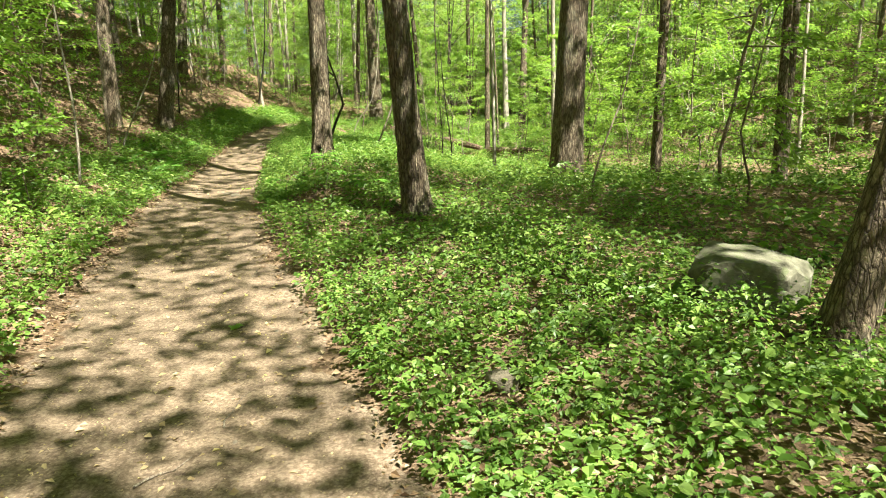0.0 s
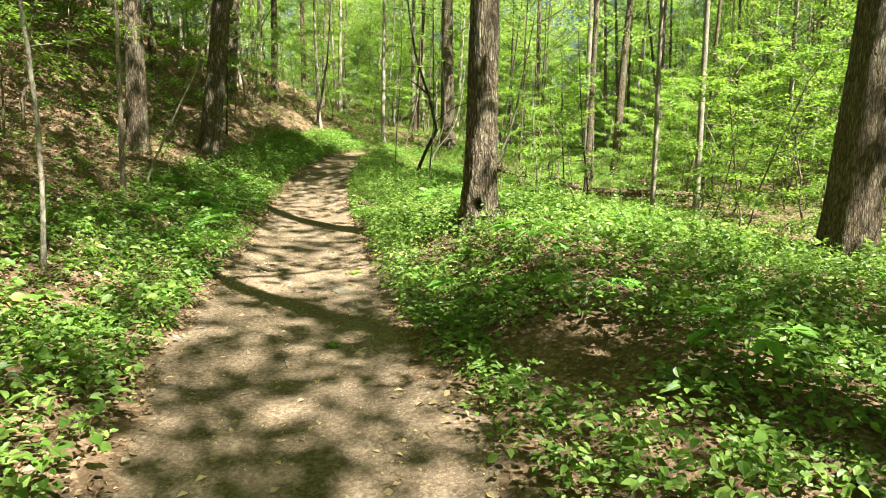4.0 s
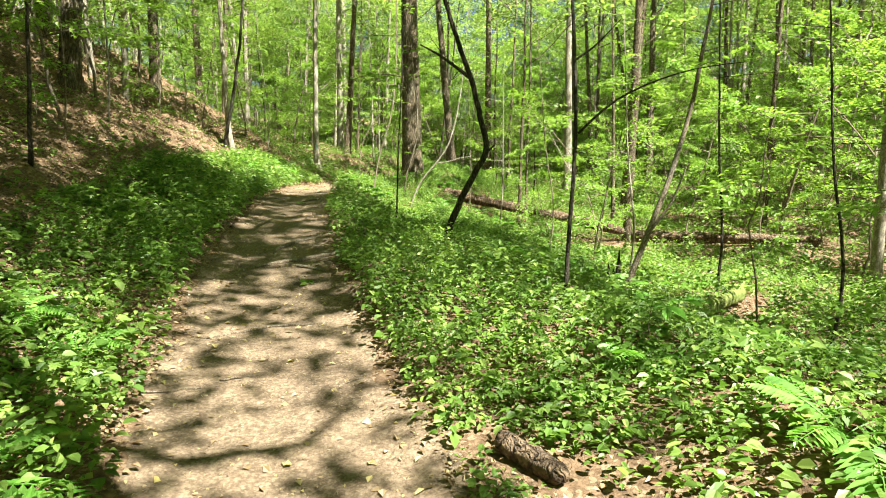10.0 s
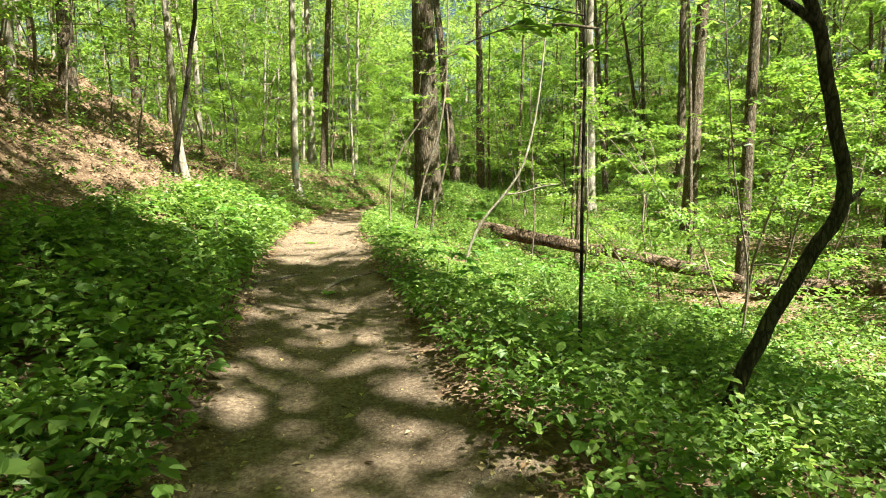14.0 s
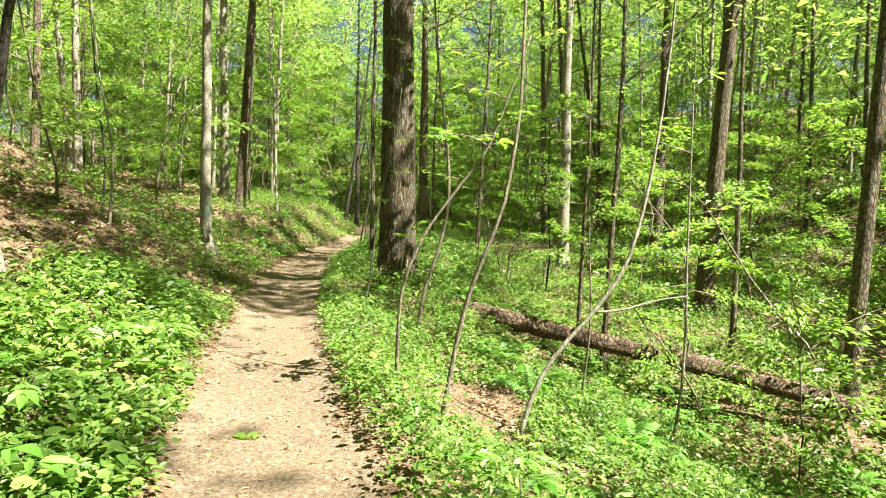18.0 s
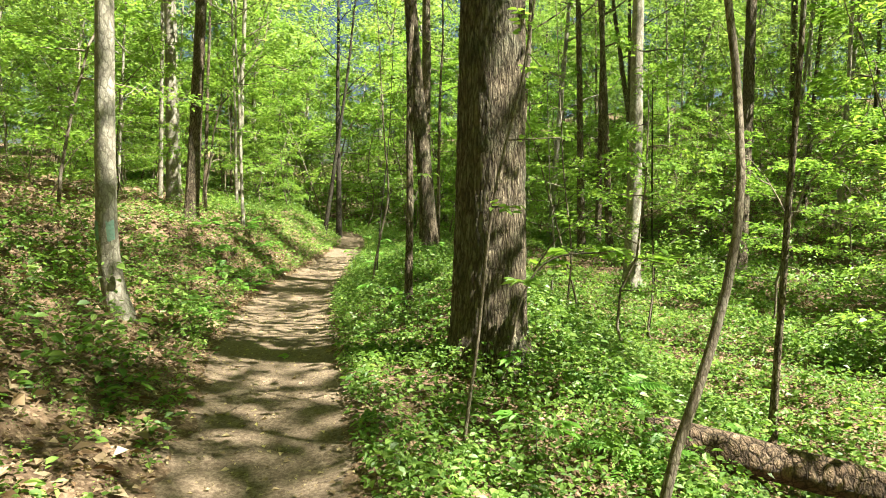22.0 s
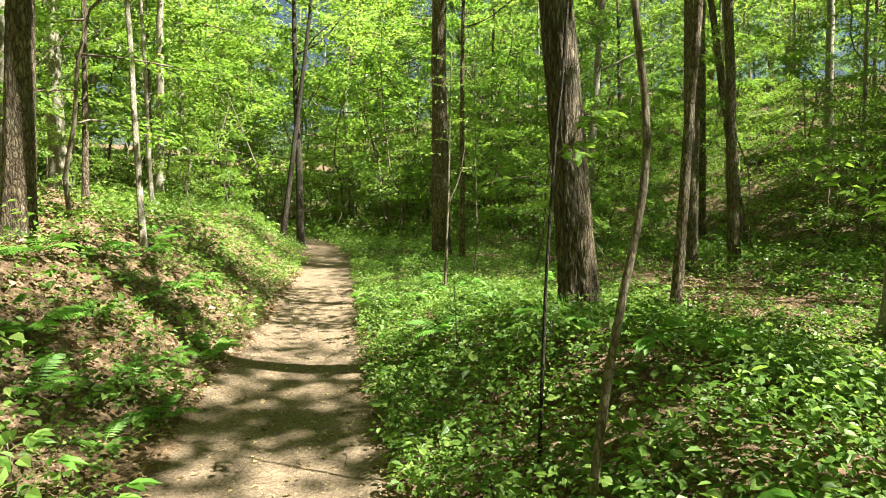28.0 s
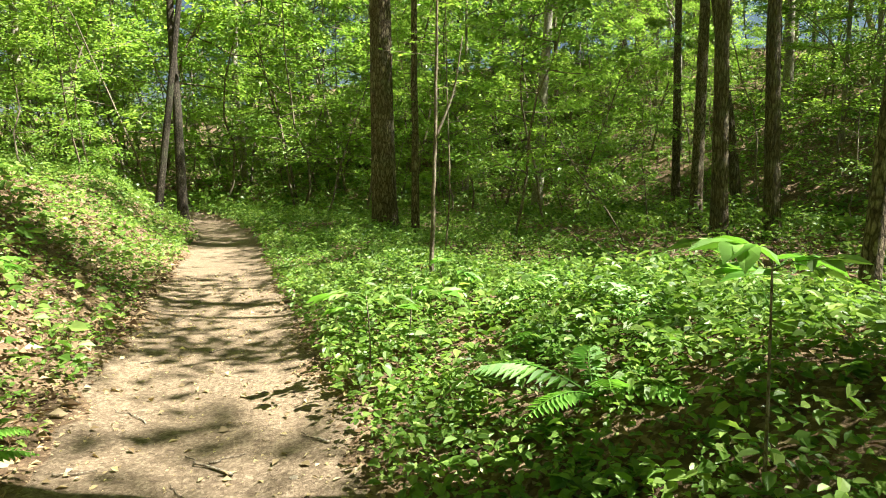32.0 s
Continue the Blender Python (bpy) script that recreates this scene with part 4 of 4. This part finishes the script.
stem("sapling", [(-8.95, 12.45, .2), (-8.95, 12.5, 1.2), (-8.92, 12.55, 2.4), (-8.9, 12.6, 3.6)], .07, "thin grey-brown sapling on the fern-covered verge", TWIG, (), 6, .7, .08, 62, .6)
stem("sapling", [(-9.25, 13.3, .6), (-9.05, 13.47, 1.08), (-8.85, 13.61, 1.61), (-8.58, 13.77, 2.19)], .035, "thin bare sapling leaning across the bank", BARK_PALE, (), 2, .5, .07, 63, .8)
stem("sapling", [(-13.35, 29.7, .8), (-13.2, 29.6, 1.6), (-12.95, 29.6, 2.6), (-12.7, 29.6, 4.0)], .1, "dark leaning young tree beside a pale one", DRK, (), 8, .9, .09, 64, .5)
stem("sapling", [(-6.0, 6.8, .1), (-6.05, 6.8, .8), (-6.1, 6.85, 1.3)], .02, "small leafy sapling at the path's edge", TWIG, (), 16, .5, .085, 65, .2, rise=.5)
stem("sapling", [(.75, 10.4, .1), (.9, 10.55, .6), (1.25, 10.8, 1.5)], .04, "leaning thin sapling with layered leaves", TWIG, (), 9, .7, .085, 66, .4, rise=1.5)
stem("sapling", [(-7.58, 49.0, -.4), (-7.55, 49.0, .5), (-7.5, 49.05, 1.2)], .055, "forked pale sapling in the clearing", TWIG, [[(-7.52, 49.03, 1.0), (-7.3, 49.0, 1.5), (-7.2, 49.0, 2.1)]], 8, .7, .08, 67, .5)
for n, (x, y, s) in enumerate(((-5.6, 26.0, 68), (-4.4, 24.6, 69), (-3.6, 22.8, 70), (-7.2, 31.0, 71), (-6.4, 30.2, 72), (-3.0, 20.8, 73), (-6.9, 38.6, 74), (-6.2, 41.0, 75), (-4.6, 40.2, 76), (-6.2, 51.4, 77), (-13.4, 33.6, 78),
                               (-14.6, 37.0, 79), (-12.9, 22.6, 80), (-13.6, 25.0, 81), (-12.0, 20.5, 82), (-10.4, 12.2, 83), (-7.2, 9.2, 84), (-9.2, 9.8, 85))):
    h = float(land(x, y))
    stem("sapling", [(x, y, h), (x + .1, y, h + 1), (x + .05 * (n % 5 - 2), y + .1, h + 2.2)], .03 + .01 * (n % 3), "thin woodland sapling with a few leafy twigs", (TWIG, BARK_PALE, DRK)[n % 3], (), 9, .8, .085, s, .35, 7)


# ---- fallen wood ----
def fallen(name, a, b, thick, bark, label, seed, splits=(), category="log"):
    """A log lying from a to b, ragged at its ends, with broken stubs."""
    r = np.random.default_rng(seed)
    a, b = np.array(a, float), np.array(b, float)
    n = max(14, int(np.linalg.norm(b - a) * 7))
    k = np.linspace(0, 1, n)[:, None]
    line = a + (b - a) * k
    line[:, :2] += r.normal(size=(n, 2)) * thick * .03
    rad = thick / 2 * (1 - .25 * k[:, 0]) * (1 + .07 * r.normal(size=n))
    rad[0] *= .75
    rad[-1] *= .6
    root = new(name)
    root.location = a
    part("trunk", mesh_of("trunk", *tube(line - a, rad, 18, .07, seed), bark), root)
    for f, ang, long in splits:
        at = line[int(f * (n - 1))] - a
        d = np.array([math.cos(ang) * .6, math.sin(ang) * .6, .55])
        part("stub", mesh_of("stub", *tube(np.array([at, at + d * long * .5, at + d * long + (0, 0, .03)]), (thick * .16, thick * .12, thick * .04), 7, .1, seed), bark), root)
    return tagged(root, label, category)


fallen("fallen_log", (-8.0, 34.3, -.16), (-5.15, 32.95, -.66), .35, LOG_BARK, "long rotting fallen log, split and mossy, in the undergrowth", 41, ((.3, .5, .3), (.62, 3.4, .25), (.8, 1.5, .3)))
fallen("fallen_log", (-5.05, 32.85, -.66), (-2.95, 31.2, -1.0), .33, LOG_BARK, "broken-off sunlit length of a rotting log", 42, ((.5, 1.2, .22), (.85, 4.2, .2)))
fallen("fallen_log", (-2.75, 31.1, -1.1), (1.6, 29.9, -1.05), .32, LOG_BARK, "pale barkless end of a long fallen log", 47, ((.4, 1.9, .25),))
fallen("fallen_log", (-4.8, 20.6, float(land(-4.8, 20.6)) + .1), (-2.7, 24.0, float(land(-2.7, 24.0)) + .18), .28, MOSS, "mossy log with a torn pale end beside a dark stump", 43, ((.9, .6, .3),))
fallen("wood_chunk", (-6.98, 16.25, float(land(-6.98, 16.25)) + .06), (-6.72, 15.95, float(land(-6.72, 15.95)) + .05), .11, LOG_BARK, "grey weathered chunk of broken wood", 44, (), "wood")
fallen("fallen_branch", (-1.0, 28.6, float(land(-1.0, 28.6)) + .1), (1.8, 30.2, float(land(1.8, 30.2)) + .12), .18, LOG_BARK, "brown fallen branch on the valley floor", 46, (), "branch")


def stump():
    r = np.random.default_rng(5)
    x, y = -5.27, 21.75
    z = float(land(x, y))
    root = new("tree_stump")
    root.location = (x, y, z)
    line = np.stack([np.zeros(8), np.zeros(8), np.linspace(-.1, .22, 8)], 1)
    part("base", mesh_of("base", *tube(line, np.linspace(.17, .1, 8), 14, .12, 5, .3), DRK), root)
    for k, (ang, h) in enumerate(((.5, .4), (2.6, .22), (4.4, .18))):
        p = np.array([math.cos(ang) * .06, math.sin(ang) * .06, .12])
        part("splinter", mesh_of("splinter", *tube(np.array([p, p * 1.1 + (0, 0, h * .5), p * 1.3 + (0, 0, h)]), (.045, .03, .006), 6, .1, k), DRK), root)
    tagged(root, "charred-looking dark tree stump with jagged splinters", "stump")


stump()


# ---- roots across the path ----
def surface_root(points, thick, seed):
    r = np.random.default_rng(seed)
    p = np.array([(x, y, 0) for x, y in points], float)
    line = bent(p, 22)
    line[:, :2] += r.normal(size=(22, 2)) * .008
    hump = np.sin(np.linspace(.02, 3.12, 22))
    line[:, 2] = land(line[:, 0], line[:, 1]) + thick * (hump * .55 - .25) + .012
    ob = new("tree_root", mesh_of("tree_root", *tube(line - line[0], thick * (.2 + .24 * hump), 8, .12, seed), TWIG))
    ob.location = line[0]
    return tagged(ob, "worn grey tree root crossing the earth path", "root", "roots on the path")


for n, (pts, thick) in enumerate(((((-9.25, 20.3), (-9.36, 20.7), (-9.15, 21.15), (-8.9, 21.4)), .065), (((-9.5, 19.7), (-9.24, 20.0), (-8.9, 20.2), (-8.5, 20.35), (-8.25, 20.6)), .07),
                                  (((-9.06, 20.07), (-8.85, 19.92), (-8.55, 19.7)), .05), (((-10.16, 24.55), (-10.1, 24.86), (-9.92, 25.15), (-9.7, 25.2)), .06),
                                  (((-10.9, 24.6), (-10.76, 24.87), (-10.55, 25.3), (-10.3, 25.45)), .055), (((-9.75, 25.3), (-9.6, 25.0), (-9.5, 24.7)), .035),
                                  (((-10.3, 26.3), (-10.15, 26.6), (-10.1, 26.9)), .045), (((-9.0, 17.8), (-8.6, 18.1), (-8.1, 18.2)), .035))):
    surface_root(pts, thick * .72, 60 + n)


# ---- stones ----
def rock(name, x, y, size, label, seed, sink=.3, mat=None, group=""):
    r = np.random.default_rng(seed)
    bm = bmesh.new()
    bmesh.ops.create_icosphere(bm, subdivisions=3 if max(size) > .3 else 2, radius=1.0)
    shift = Vector(r.uniform(-9, 9, 3))
    for v in bm.verts:
        c = v.co.copy()
        k = 1 + .28 * noise.noise(c * 1.3 + shift) + .1 * noise.noise(c * 3.7 + shift)
        c = Vector([max(-.78, min(.8, a)) for a in c * k])
        v.co = Vector((c.x * size[0] / 2, c.y * size[1] / 2, c.z * size[2] / 2))
    me = bpy.data.meshes.new(name)
    bm.to_mesh(me)
    bm.free()
    for p in me.polygons:
        p.use_smooth = max(size) < .3
    me.materials.append(mat or STONE)
    ob = new(name, me)
    ob.matrix_basis = pose(x, y, float(land(x, y)) + size[2] * (.5 - sink), *r.uniform(-6, 6, 2), r.uniform(0, 360))
    return tagged(ob, label, "rock", group)


rock("boulder", 1.55, 5.0, (1.0, .9, .62), "large flat-topped mossy grey boulder half hidden in plants", 3, .32, BOULDER)
rock("rock", -.2, 3.4, (.26, .2, .16), "pale sunlit stone among the creepers", 4)
rock("rock", -5.33, 10.62, (.3, .2, .08), "flat stone set in the path", 5, .46)
rock("rock", -5.68, 11.0, (.18, .14, .06), "small flat stone set in the path", 6, .46)
rock("rock", -5.05, 10.1, (.16, .13, .06), "small flat stone set in the path", 7, .46)
rock("rock", -5.02, 11.77, (.15, .11, .1), "yellowish stone in the leaf litter", 8)
rock("rock", -11.07, 32.3, (.13, .1, .07), "small stone at the path's edge", 9)
r = np.random.default_rng(12)
for n in range(70):
    y = r.uniform(1, 50)
    d = r.uniform(-.95, .95) * float(curve(HALF, y))
    s = r.uniform(.02, .055)
    rock("pebble", float(soft_curve(XC, y)) + d, y, (s, s * r.uniform(.6, 1), s * .6), "small pebble on the earth path", 200 + n, .25, None, "pebbles on the path")


# ---- twigs on the path ----
def twig(x, y, long, turn, thick, seed):
    r = np.random.default_rng(seed)
    k = np.linspace(-.5, .5, 7)
    pts = np.stack([x + k * long * math.cos(turn) + r.normal(size=7) * .012, y + k * long * math.sin(turn) + r.normal(size=7) * .012, np.zeros(7)], 1)
    pts[:, 2] = land(pts[:, 0], pts[:, 1]) + .016 + thick * .5
    ob = new("twig", mesh_of("twig", *tube(pts - pts[3], np.linspace(thick, thick * .4, 7), 5), TWIG))
    ob.location = pts[3]
    tagged(ob, "dry broken twig lying on the path", "twig", "twigs on the path")


for n in range(60):
    y = r.uniform(1, 50)
    d = r.uniform(-1.1, 1.1) * float(curve(HALF, y))
    twig(float(soft_curve(XC, y)) + d, y, r.uniform(.1, .38), r.uniform(0, 3.14), r.uniform(.003, .008), n)
twig(-1.75, 3.2, .45, 1.7, .005, 90)
twig(-10.02, 22.4, .5, 1.5, .006, 91)


def leaf_sprig(x, y, count, seed):
    """A few fresh leaves on a torn twig."""
    r = np.random.default_rng(seed)
    root = new("leaf_sprig")
    root.empty_display_size = .05
    turn = r.uniform(0, 6.28)
    head = np.array([math.cos(turn), math.sin(turn), 0])
    part("twig", mesh_of("twig", *tube(np.array([-head * .07, head * .01, head * .07]) + (0, 0, .012), (.0022, .0018, .001), 5), TWIG), root)
    for n in range(count):
        a = turn + (n % 2 * 2 - 1) * r.uniform(.4, 1.2)
        along = np.array([[math.cos(a), math.sin(a), .12]])
        part("leaf", mesh_of("leaf", *leaves([head * (.1 * n / count - .03) + (0, 0, .012)], along, [[r.normal() * .2, r.normal() * .2, 1]], .085 * r.uniform(.8, 1.2), .055, True), LEAF_SAPLING, False), root)
    root.location = (x, y, float(land(x, y)) + .012)
    tagged(root, "fresh green leaf sprig fallen on the earth path", "leaf sprig", "leaf sprigs on the path")


for n, (x, y) in enumerate(((-2.39, 4.48), (-5.51, 11.4), (-8.69, 19.31), (-8.6, 19.22), (-10.73, 27.82), (-10.03, 24.55), (-4.9, 9.2), (-10.9, 36.4))):
    leaf_sprig(x, y, 3 + n % 3, 700 + n)


# ---- ferns ----
def frond_mesh(seed, long):
    r = np.random.default_rng(seed)
    k = np.linspace(0, 1, 18)
    line = np.stack([k * long * .92, .02 * np.sin(k * 3), long * (.75 * k - .62 * k ** 2.1)], 1)
    axis = tube(line, np.linspace(.0045, .001, 18), 4)
    at = np.repeat(line[3:], 2, 0)
    sign = np.tile([1.0, -1.0], 15)
    size = np.repeat(np.sin(np.linspace(.55, 3.05, 15)) ** .8, 2) * long * .24
    along = np.stack([np.full(30, .45), sign, np.full(30, -.12) + r.normal(size=30) * .06], 1)
    up = np.tile([-.3, 0, 1.0], (30, 1)) + r.normal(size=(30, 3)) * .08
    return mesh_of("frond", *joined([axis, leaves(at, along, up, size, size * .3 + .006, False, .1)]), LEAF_FERN, False)


FRONDS = [frond_mesh(k, (.42, .5, .36)[k]) for k in range(3)]


def fern(x, y, scale, seed):
    r = np.random.default_rng(seed)
    root = new("fern")
    root.empty_display_size = .1
    count = int(r.integers(6, 10))
    for n in range(count):
        ob = part("frond", FRONDS[int(r.integers(0, 3))], root)
        ob.matrix_basis = pose(0, 0, 0, 0, r.uniform(-14, 16), n * 360 / count + r.uniform(-15, 15)) @ Matrix.Scale(r.uniform(.75, 1.15), 4)
    root.matrix_basis = pose(x, y, float(land(x, y)) + .02) @ Matrix.Scale(scale, 4)
    tagged(root, "bright green fern with arching feathery fronds", "fern", "ferns")


FERNS = ((-9.69, 14.9), (-8.62, 14.2), (-9.07, 14.5), (-8.64, 14.4), (-8.75, 13.6), (-8.3, 13.4), (-9.3, 13.9), (-8.05, 12.6), (-8.4, 12.2), (-9.4, 15.6), (-9.0, 15.5), (-7.7, 11.8), (-11.3, 45.9), (-11.35, 45.6), (-11.7, 45.0),
         (-11.6, 48.2), (-12.2, 47.4), (-12.6, 44.1), (-11.9, 43.0), (-8.6, 45.4), (-8.2, 46.0), (-7.9, 45.2), (-8.9, 44.7), (-7.2, 46.5), (-6.9, 23.2), (-6.2, 23.8), (-6.0, 22.6), (-5.6, 20.2), (-6.2, 20.6), (-7.9, 30.9), (-5.9, 25.0),
         (-9.4, 17.0), (-9.9, 17.2), (-10.2, 19.8), (-3.2, 13.8), (-2.6, 12.0), (-5.0, 17.6), (-5.6, 18.8), (-12.3, 40.2), (-12.0, 38.9), (-7.0, 44.2), (-6.4, 45.4), (-11.9, 44.2), (-12.3, 45.0), (-12.0, 46.2), (-12.6, 46.6), (-11.8, 47.0), (-12.9, 45.6), (-11.6, 43.6), (-12.4, 43.4), (-12.7, 41.6), (-12.2, 48.6))
VALLEY_FERNS = [(x, y) for x, y, _ in scatter(46, -9, 2, 13, 36, lambda x, y, d: 1.8 < d < 7, 19)]
for n, (x, y) in enumerate((*FERNS, *VALLEY_FERNS)):
    fern(x, y, .8 + .09 * (n * 7 % 6), 300 + n)


# ---- tall broad-leaved plants ----
def compound_leaf(seed, long):
    """A stalk that ends in a fan of five leaflets, the middle one largest."""
    r = np.random.default_rng(seed)
    rib = np.array([(0, 0, 0), (long * .3, 0, long * .1), (long * .62, 0, long * .09), (long * .75, 0, long * .07)])
    turn = np.radians((0, 38, -38, 82, -82)) + r.normal(size=5) * .08
    size = long * np.array((.62, .52, .52, .32, .32))
    at = np.where(np.abs(turn)[:, None] > 1, rib[2], rib[3])
    along = np.stack([np.cos(turn), np.sin(turn), np.full(5, -.12) + r.normal(size=5) * .08], 1)
    up = np.tile([0, 0, 1.0], (5, 1)) + r.normal(size=(5, 3)) * .12
    return mesh_of("leaf", *joined([tube(rib, (.003, .0025, .002, .0015), 4), leaves(at, along, up, size, size * .46, True, .12, .22)]), LEAF_FERN if seed % 2 else LEAF_LOW, False)


BROAD = [compound_leaf(k, (.26, .32, .22, .36)[k]) for k in range(4)]


def seedling(x, y, height, count, label, seed, scale=1.0):
    """A straight stalk with a loose whorl of large compound leaves."""
    r = np.random.default_rng(seed)
    root = new("hickory_seedling")
    root.empty_display_size = .1
    top = (r.normal() * .05, r.normal() * .05, height)
    part("stalk", mesh_of("stalk", *tube(bent([(0, 0, -.05), (top[0] * .3, top[1], height * .5), top], 8), np.linspace(.008, .004, 8), 5), TWIG), root)
    for n in range(max(4, count * 2 // 3)):
        ob = part("leaf", BROAD[int(r.integers(0, 4))], root)
        f = r.uniform(.6, 1.0) if n % 3 == 0 else r.uniform(.93, 1.0)
        ob.matrix_basis = pose(top[0] * f, top[1] * f, height * f, r.uniform(-10, 10), r.uniform(-16, 12), n * 137 + r.uniform(-20, 20))
    root.matrix_basis = pose(x, y, float(land(x, y))) @ Matrix.Scale(scale, 4)
    tagged(root, label, "seedling", "broad-leaved seedlings")


TALL_NORTH = ((-9.4, 46.05, .72, 11), (-9.1, 43.75, .95, 10), (-9.0, 46.4, .6, 8), (-6.9, 30.2, .6, 9), (-6.2, 30.9, .5, 9), (-6.6, 29.6, .45, 8), (-7.4, 28.6, .4, 8), (-11.9, 41.2, .5, 9), (-12.1, 42.0, .6, 9), (-11.7, 41.7, .4, 8))
TALL_REST = (
        (-9.1, 27.3, .4, 9), (-9.3, 26.5, .45, 9), (-9.2, 25.6, .5, 10), (-9.0, 25.1, .45, 9), (-8.6, 24.4, .5, 9), (-8.9, 34.5, .45, 8), (-9.3, 33.4, .5, 9), (-9.5, 36.6, .45, 9), (-9.6, 39.0, .4, 9), (-9.2, 39.6, .45, 9),
        (-3.6, 10.4, .45, 9), (-4.0, 9.6, .4, 9), (-3.2, 9.2, .45, 9), (-2.4, 8.4, .4, 8), (-1.6, 6.2, .35, 8), (-11.9, 28.4, .5, 10), (-11.7, 29.4, .45, 9), (-11.8, 27.4, .5, 9), (-11.6, 26.4, .5, 9), (-11.3, 25.4, .45, 9),
        (-4.4, 16.0, .5, 9), (-6.0, 17.4, .4, 9), (-6.9, 19.7, .4, 8), (-7.6, 45.6, .5, 9), (-8.4, 47.0, .45, 9), (-8.9, 42.3, .5, 9), (-8.6, 41.2, .45, 9))
for n, (x, y, h, c) in enumerate(TALL_NORTH + TALL_REST):
    seedling(x, y, h, c, "hickory seedling with a whorl of large green leaflets", 400 + n, .78 if n < 3 else .72)


# ---- grass ----
def grass_tuft(x, y, count, long, seed):
    """A tuft of thin arching blades."""
    r = np.random.default_rng(seed)
    ang, f = r.uniform(0, 2 * np.pi, count), np.linspace(0, 1, 5)
    out = []
    for a, l, lean in zip(ang, long * r.uniform(.5, 1.15, count), r.uniform(.2, .75, count)):
        reach, rise = lean * l * f ** 1.6, l * (f - .45 * lean * f ** 2.2)
        head, side = np.array([math.cos(a), math.sin(a), 0]), np.array([-math.sin(a), math.cos(a), 0])
        mid = head * (reach + .03)[:, None] + np.array([0, 0, 1.0]) * rise[:, None]
        w = side * (.0035 * (1.02 - f ** 1.5))[:, None]
        v = np.stack([mid - w, mid + w], 1).reshape(-1, 3)
        k = np.arange(4)[:, None] * 2
        out.append((v, [k + [0, 1, 3, 2]]))
    ob = new("grass_tuft", mesh_of("grass_tuft", *joined(out), LEAF_FERN, False))
    ob.location = (x, y, float(land(x, y)) - .01)
    tagged(ob, "tuft of thin arching green grass", "grass", "grass tufts")


for n, (x, y, c, l) in enumerate(((-8.4, 42.98, 60, .32), (-8.1, 42.95, 50, .28), (-8.5, 43.2, 45, .3), (-7.0, 46.0, 40, .35), (-7.6, 47.2, 40, .3), (-4.2, 18.6, 45, .3), (-9.9, 33.0, 35, .2), (-11.9, 44.6, 40, .28), (-3.6, 11.3, 40, .22), (-6.4, 20.4, 40, .26))):
    grass_tuft(x, y, c, l, 600 + n)


# ---- marks on the trunks ----
def blaze():
    host = next(o for o in bpy.data.objects if o.get("label", "").startswith("slender smooth grey tree"))
    a = np.linspace(-1.15, 1.15, 12) + radians(-95)
    rows = np.linspace(.82, 1.02, 6)
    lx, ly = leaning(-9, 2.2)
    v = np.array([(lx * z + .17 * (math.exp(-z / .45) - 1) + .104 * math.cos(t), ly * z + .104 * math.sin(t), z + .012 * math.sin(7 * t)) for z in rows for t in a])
    f = [(i * 12 + j, i * 12 + j + 1, i * 12 + j + 13, i * 12 + j + 12) for i in range(5) for j in range(11)]
    part("blaze", mesh_of("blaze", v, [np.array(f)], PAINT), host, "faded green painted trail blaze")


PAINT = earth_material("faded_green_paint", ((.3, (.12, .2, .16)), (.55, (.22, .36, .29)), (.8, (.3, .42, .35))), 30.0, (.25, .23, .19), .004)
blaze()


# ---- leafy twigs of overhanging branches ----
def overhang(points, thick, label, seed, sprays=7, long=.35, size=.11):
    """A low bough of the nearest tree, reaching towards the path."""
    r = np.random.default_rng(seed)
    line = bent(points, 14)
    root = new("leafy_bough")
    root.location = line[0]
    part("branch", mesh_of("branch", *tube(line - line[0], np.linspace(thick, .003, 14), 7), TWIG), root)
    fol, tw = [], []
    for n in range(sprays):
        at = line[int(13 * (.35 + .65 * n / max(sprays - 1, 1)))] - line[0]
        l, t = spray(r, at, r.uniform(0, 6.28), long * r.uniform(.6, 1.2), 10, size)
        fol.append(l), tw.append(t)
    tagged(part("twigwork", mesh_of("twigwork", *joined(tw), TWIG), root), kind="stuff")
    part("foliage", mesh_of("foliage", *joined(fol), LEAF_SAPLING, False), root)
    tagged(root, label, "branch")


overhang([(-8.1, 43.4, 1.95), (-8.4, 42.75, 2.0), (-8.7, 42.35, 1.75), (-9.05, 42.3, 1.5)], .012, "leafy low bough hanging from the stout oak", 501)
overhang([(-8.1, 22.95, 2.3), (-8.4, 23.0, 2.35), (-8.8, 23.05, 2.3), (-9.05, 23.0, 2.15)], .01, "drooping leafy bough reaching towards the path", 502, 5, .3, .12)
stem("sapling", [(-9.12, 34.6, .2), (-9.04, 34.55, .83), (-8.93, 34.55, 1.12), (-8.76, 34.48, 1.29), (-8.37, 34.22, 1.32), (-8.1, 33.97, 1.26)], .026, "arching big-leaved sapling bowed out from the old oak", TWIG,
     [[(-8.93, 34.5, 1.15), (-8.83, 34.31, 1.43), (-8.6, 34.17, 1.65)]], 6, .28, .12, 503, .45, 7, rise=0)
overhang([(-8.81, 29.18, 2.25), (-8.95, 28.98, 2.36), (-9.15, 28.85, 2.42), (-9.42, 28.68, 2.4)], .01, "big-leaved bough hanging from the bent sapling", 504, 4, .24, .13)
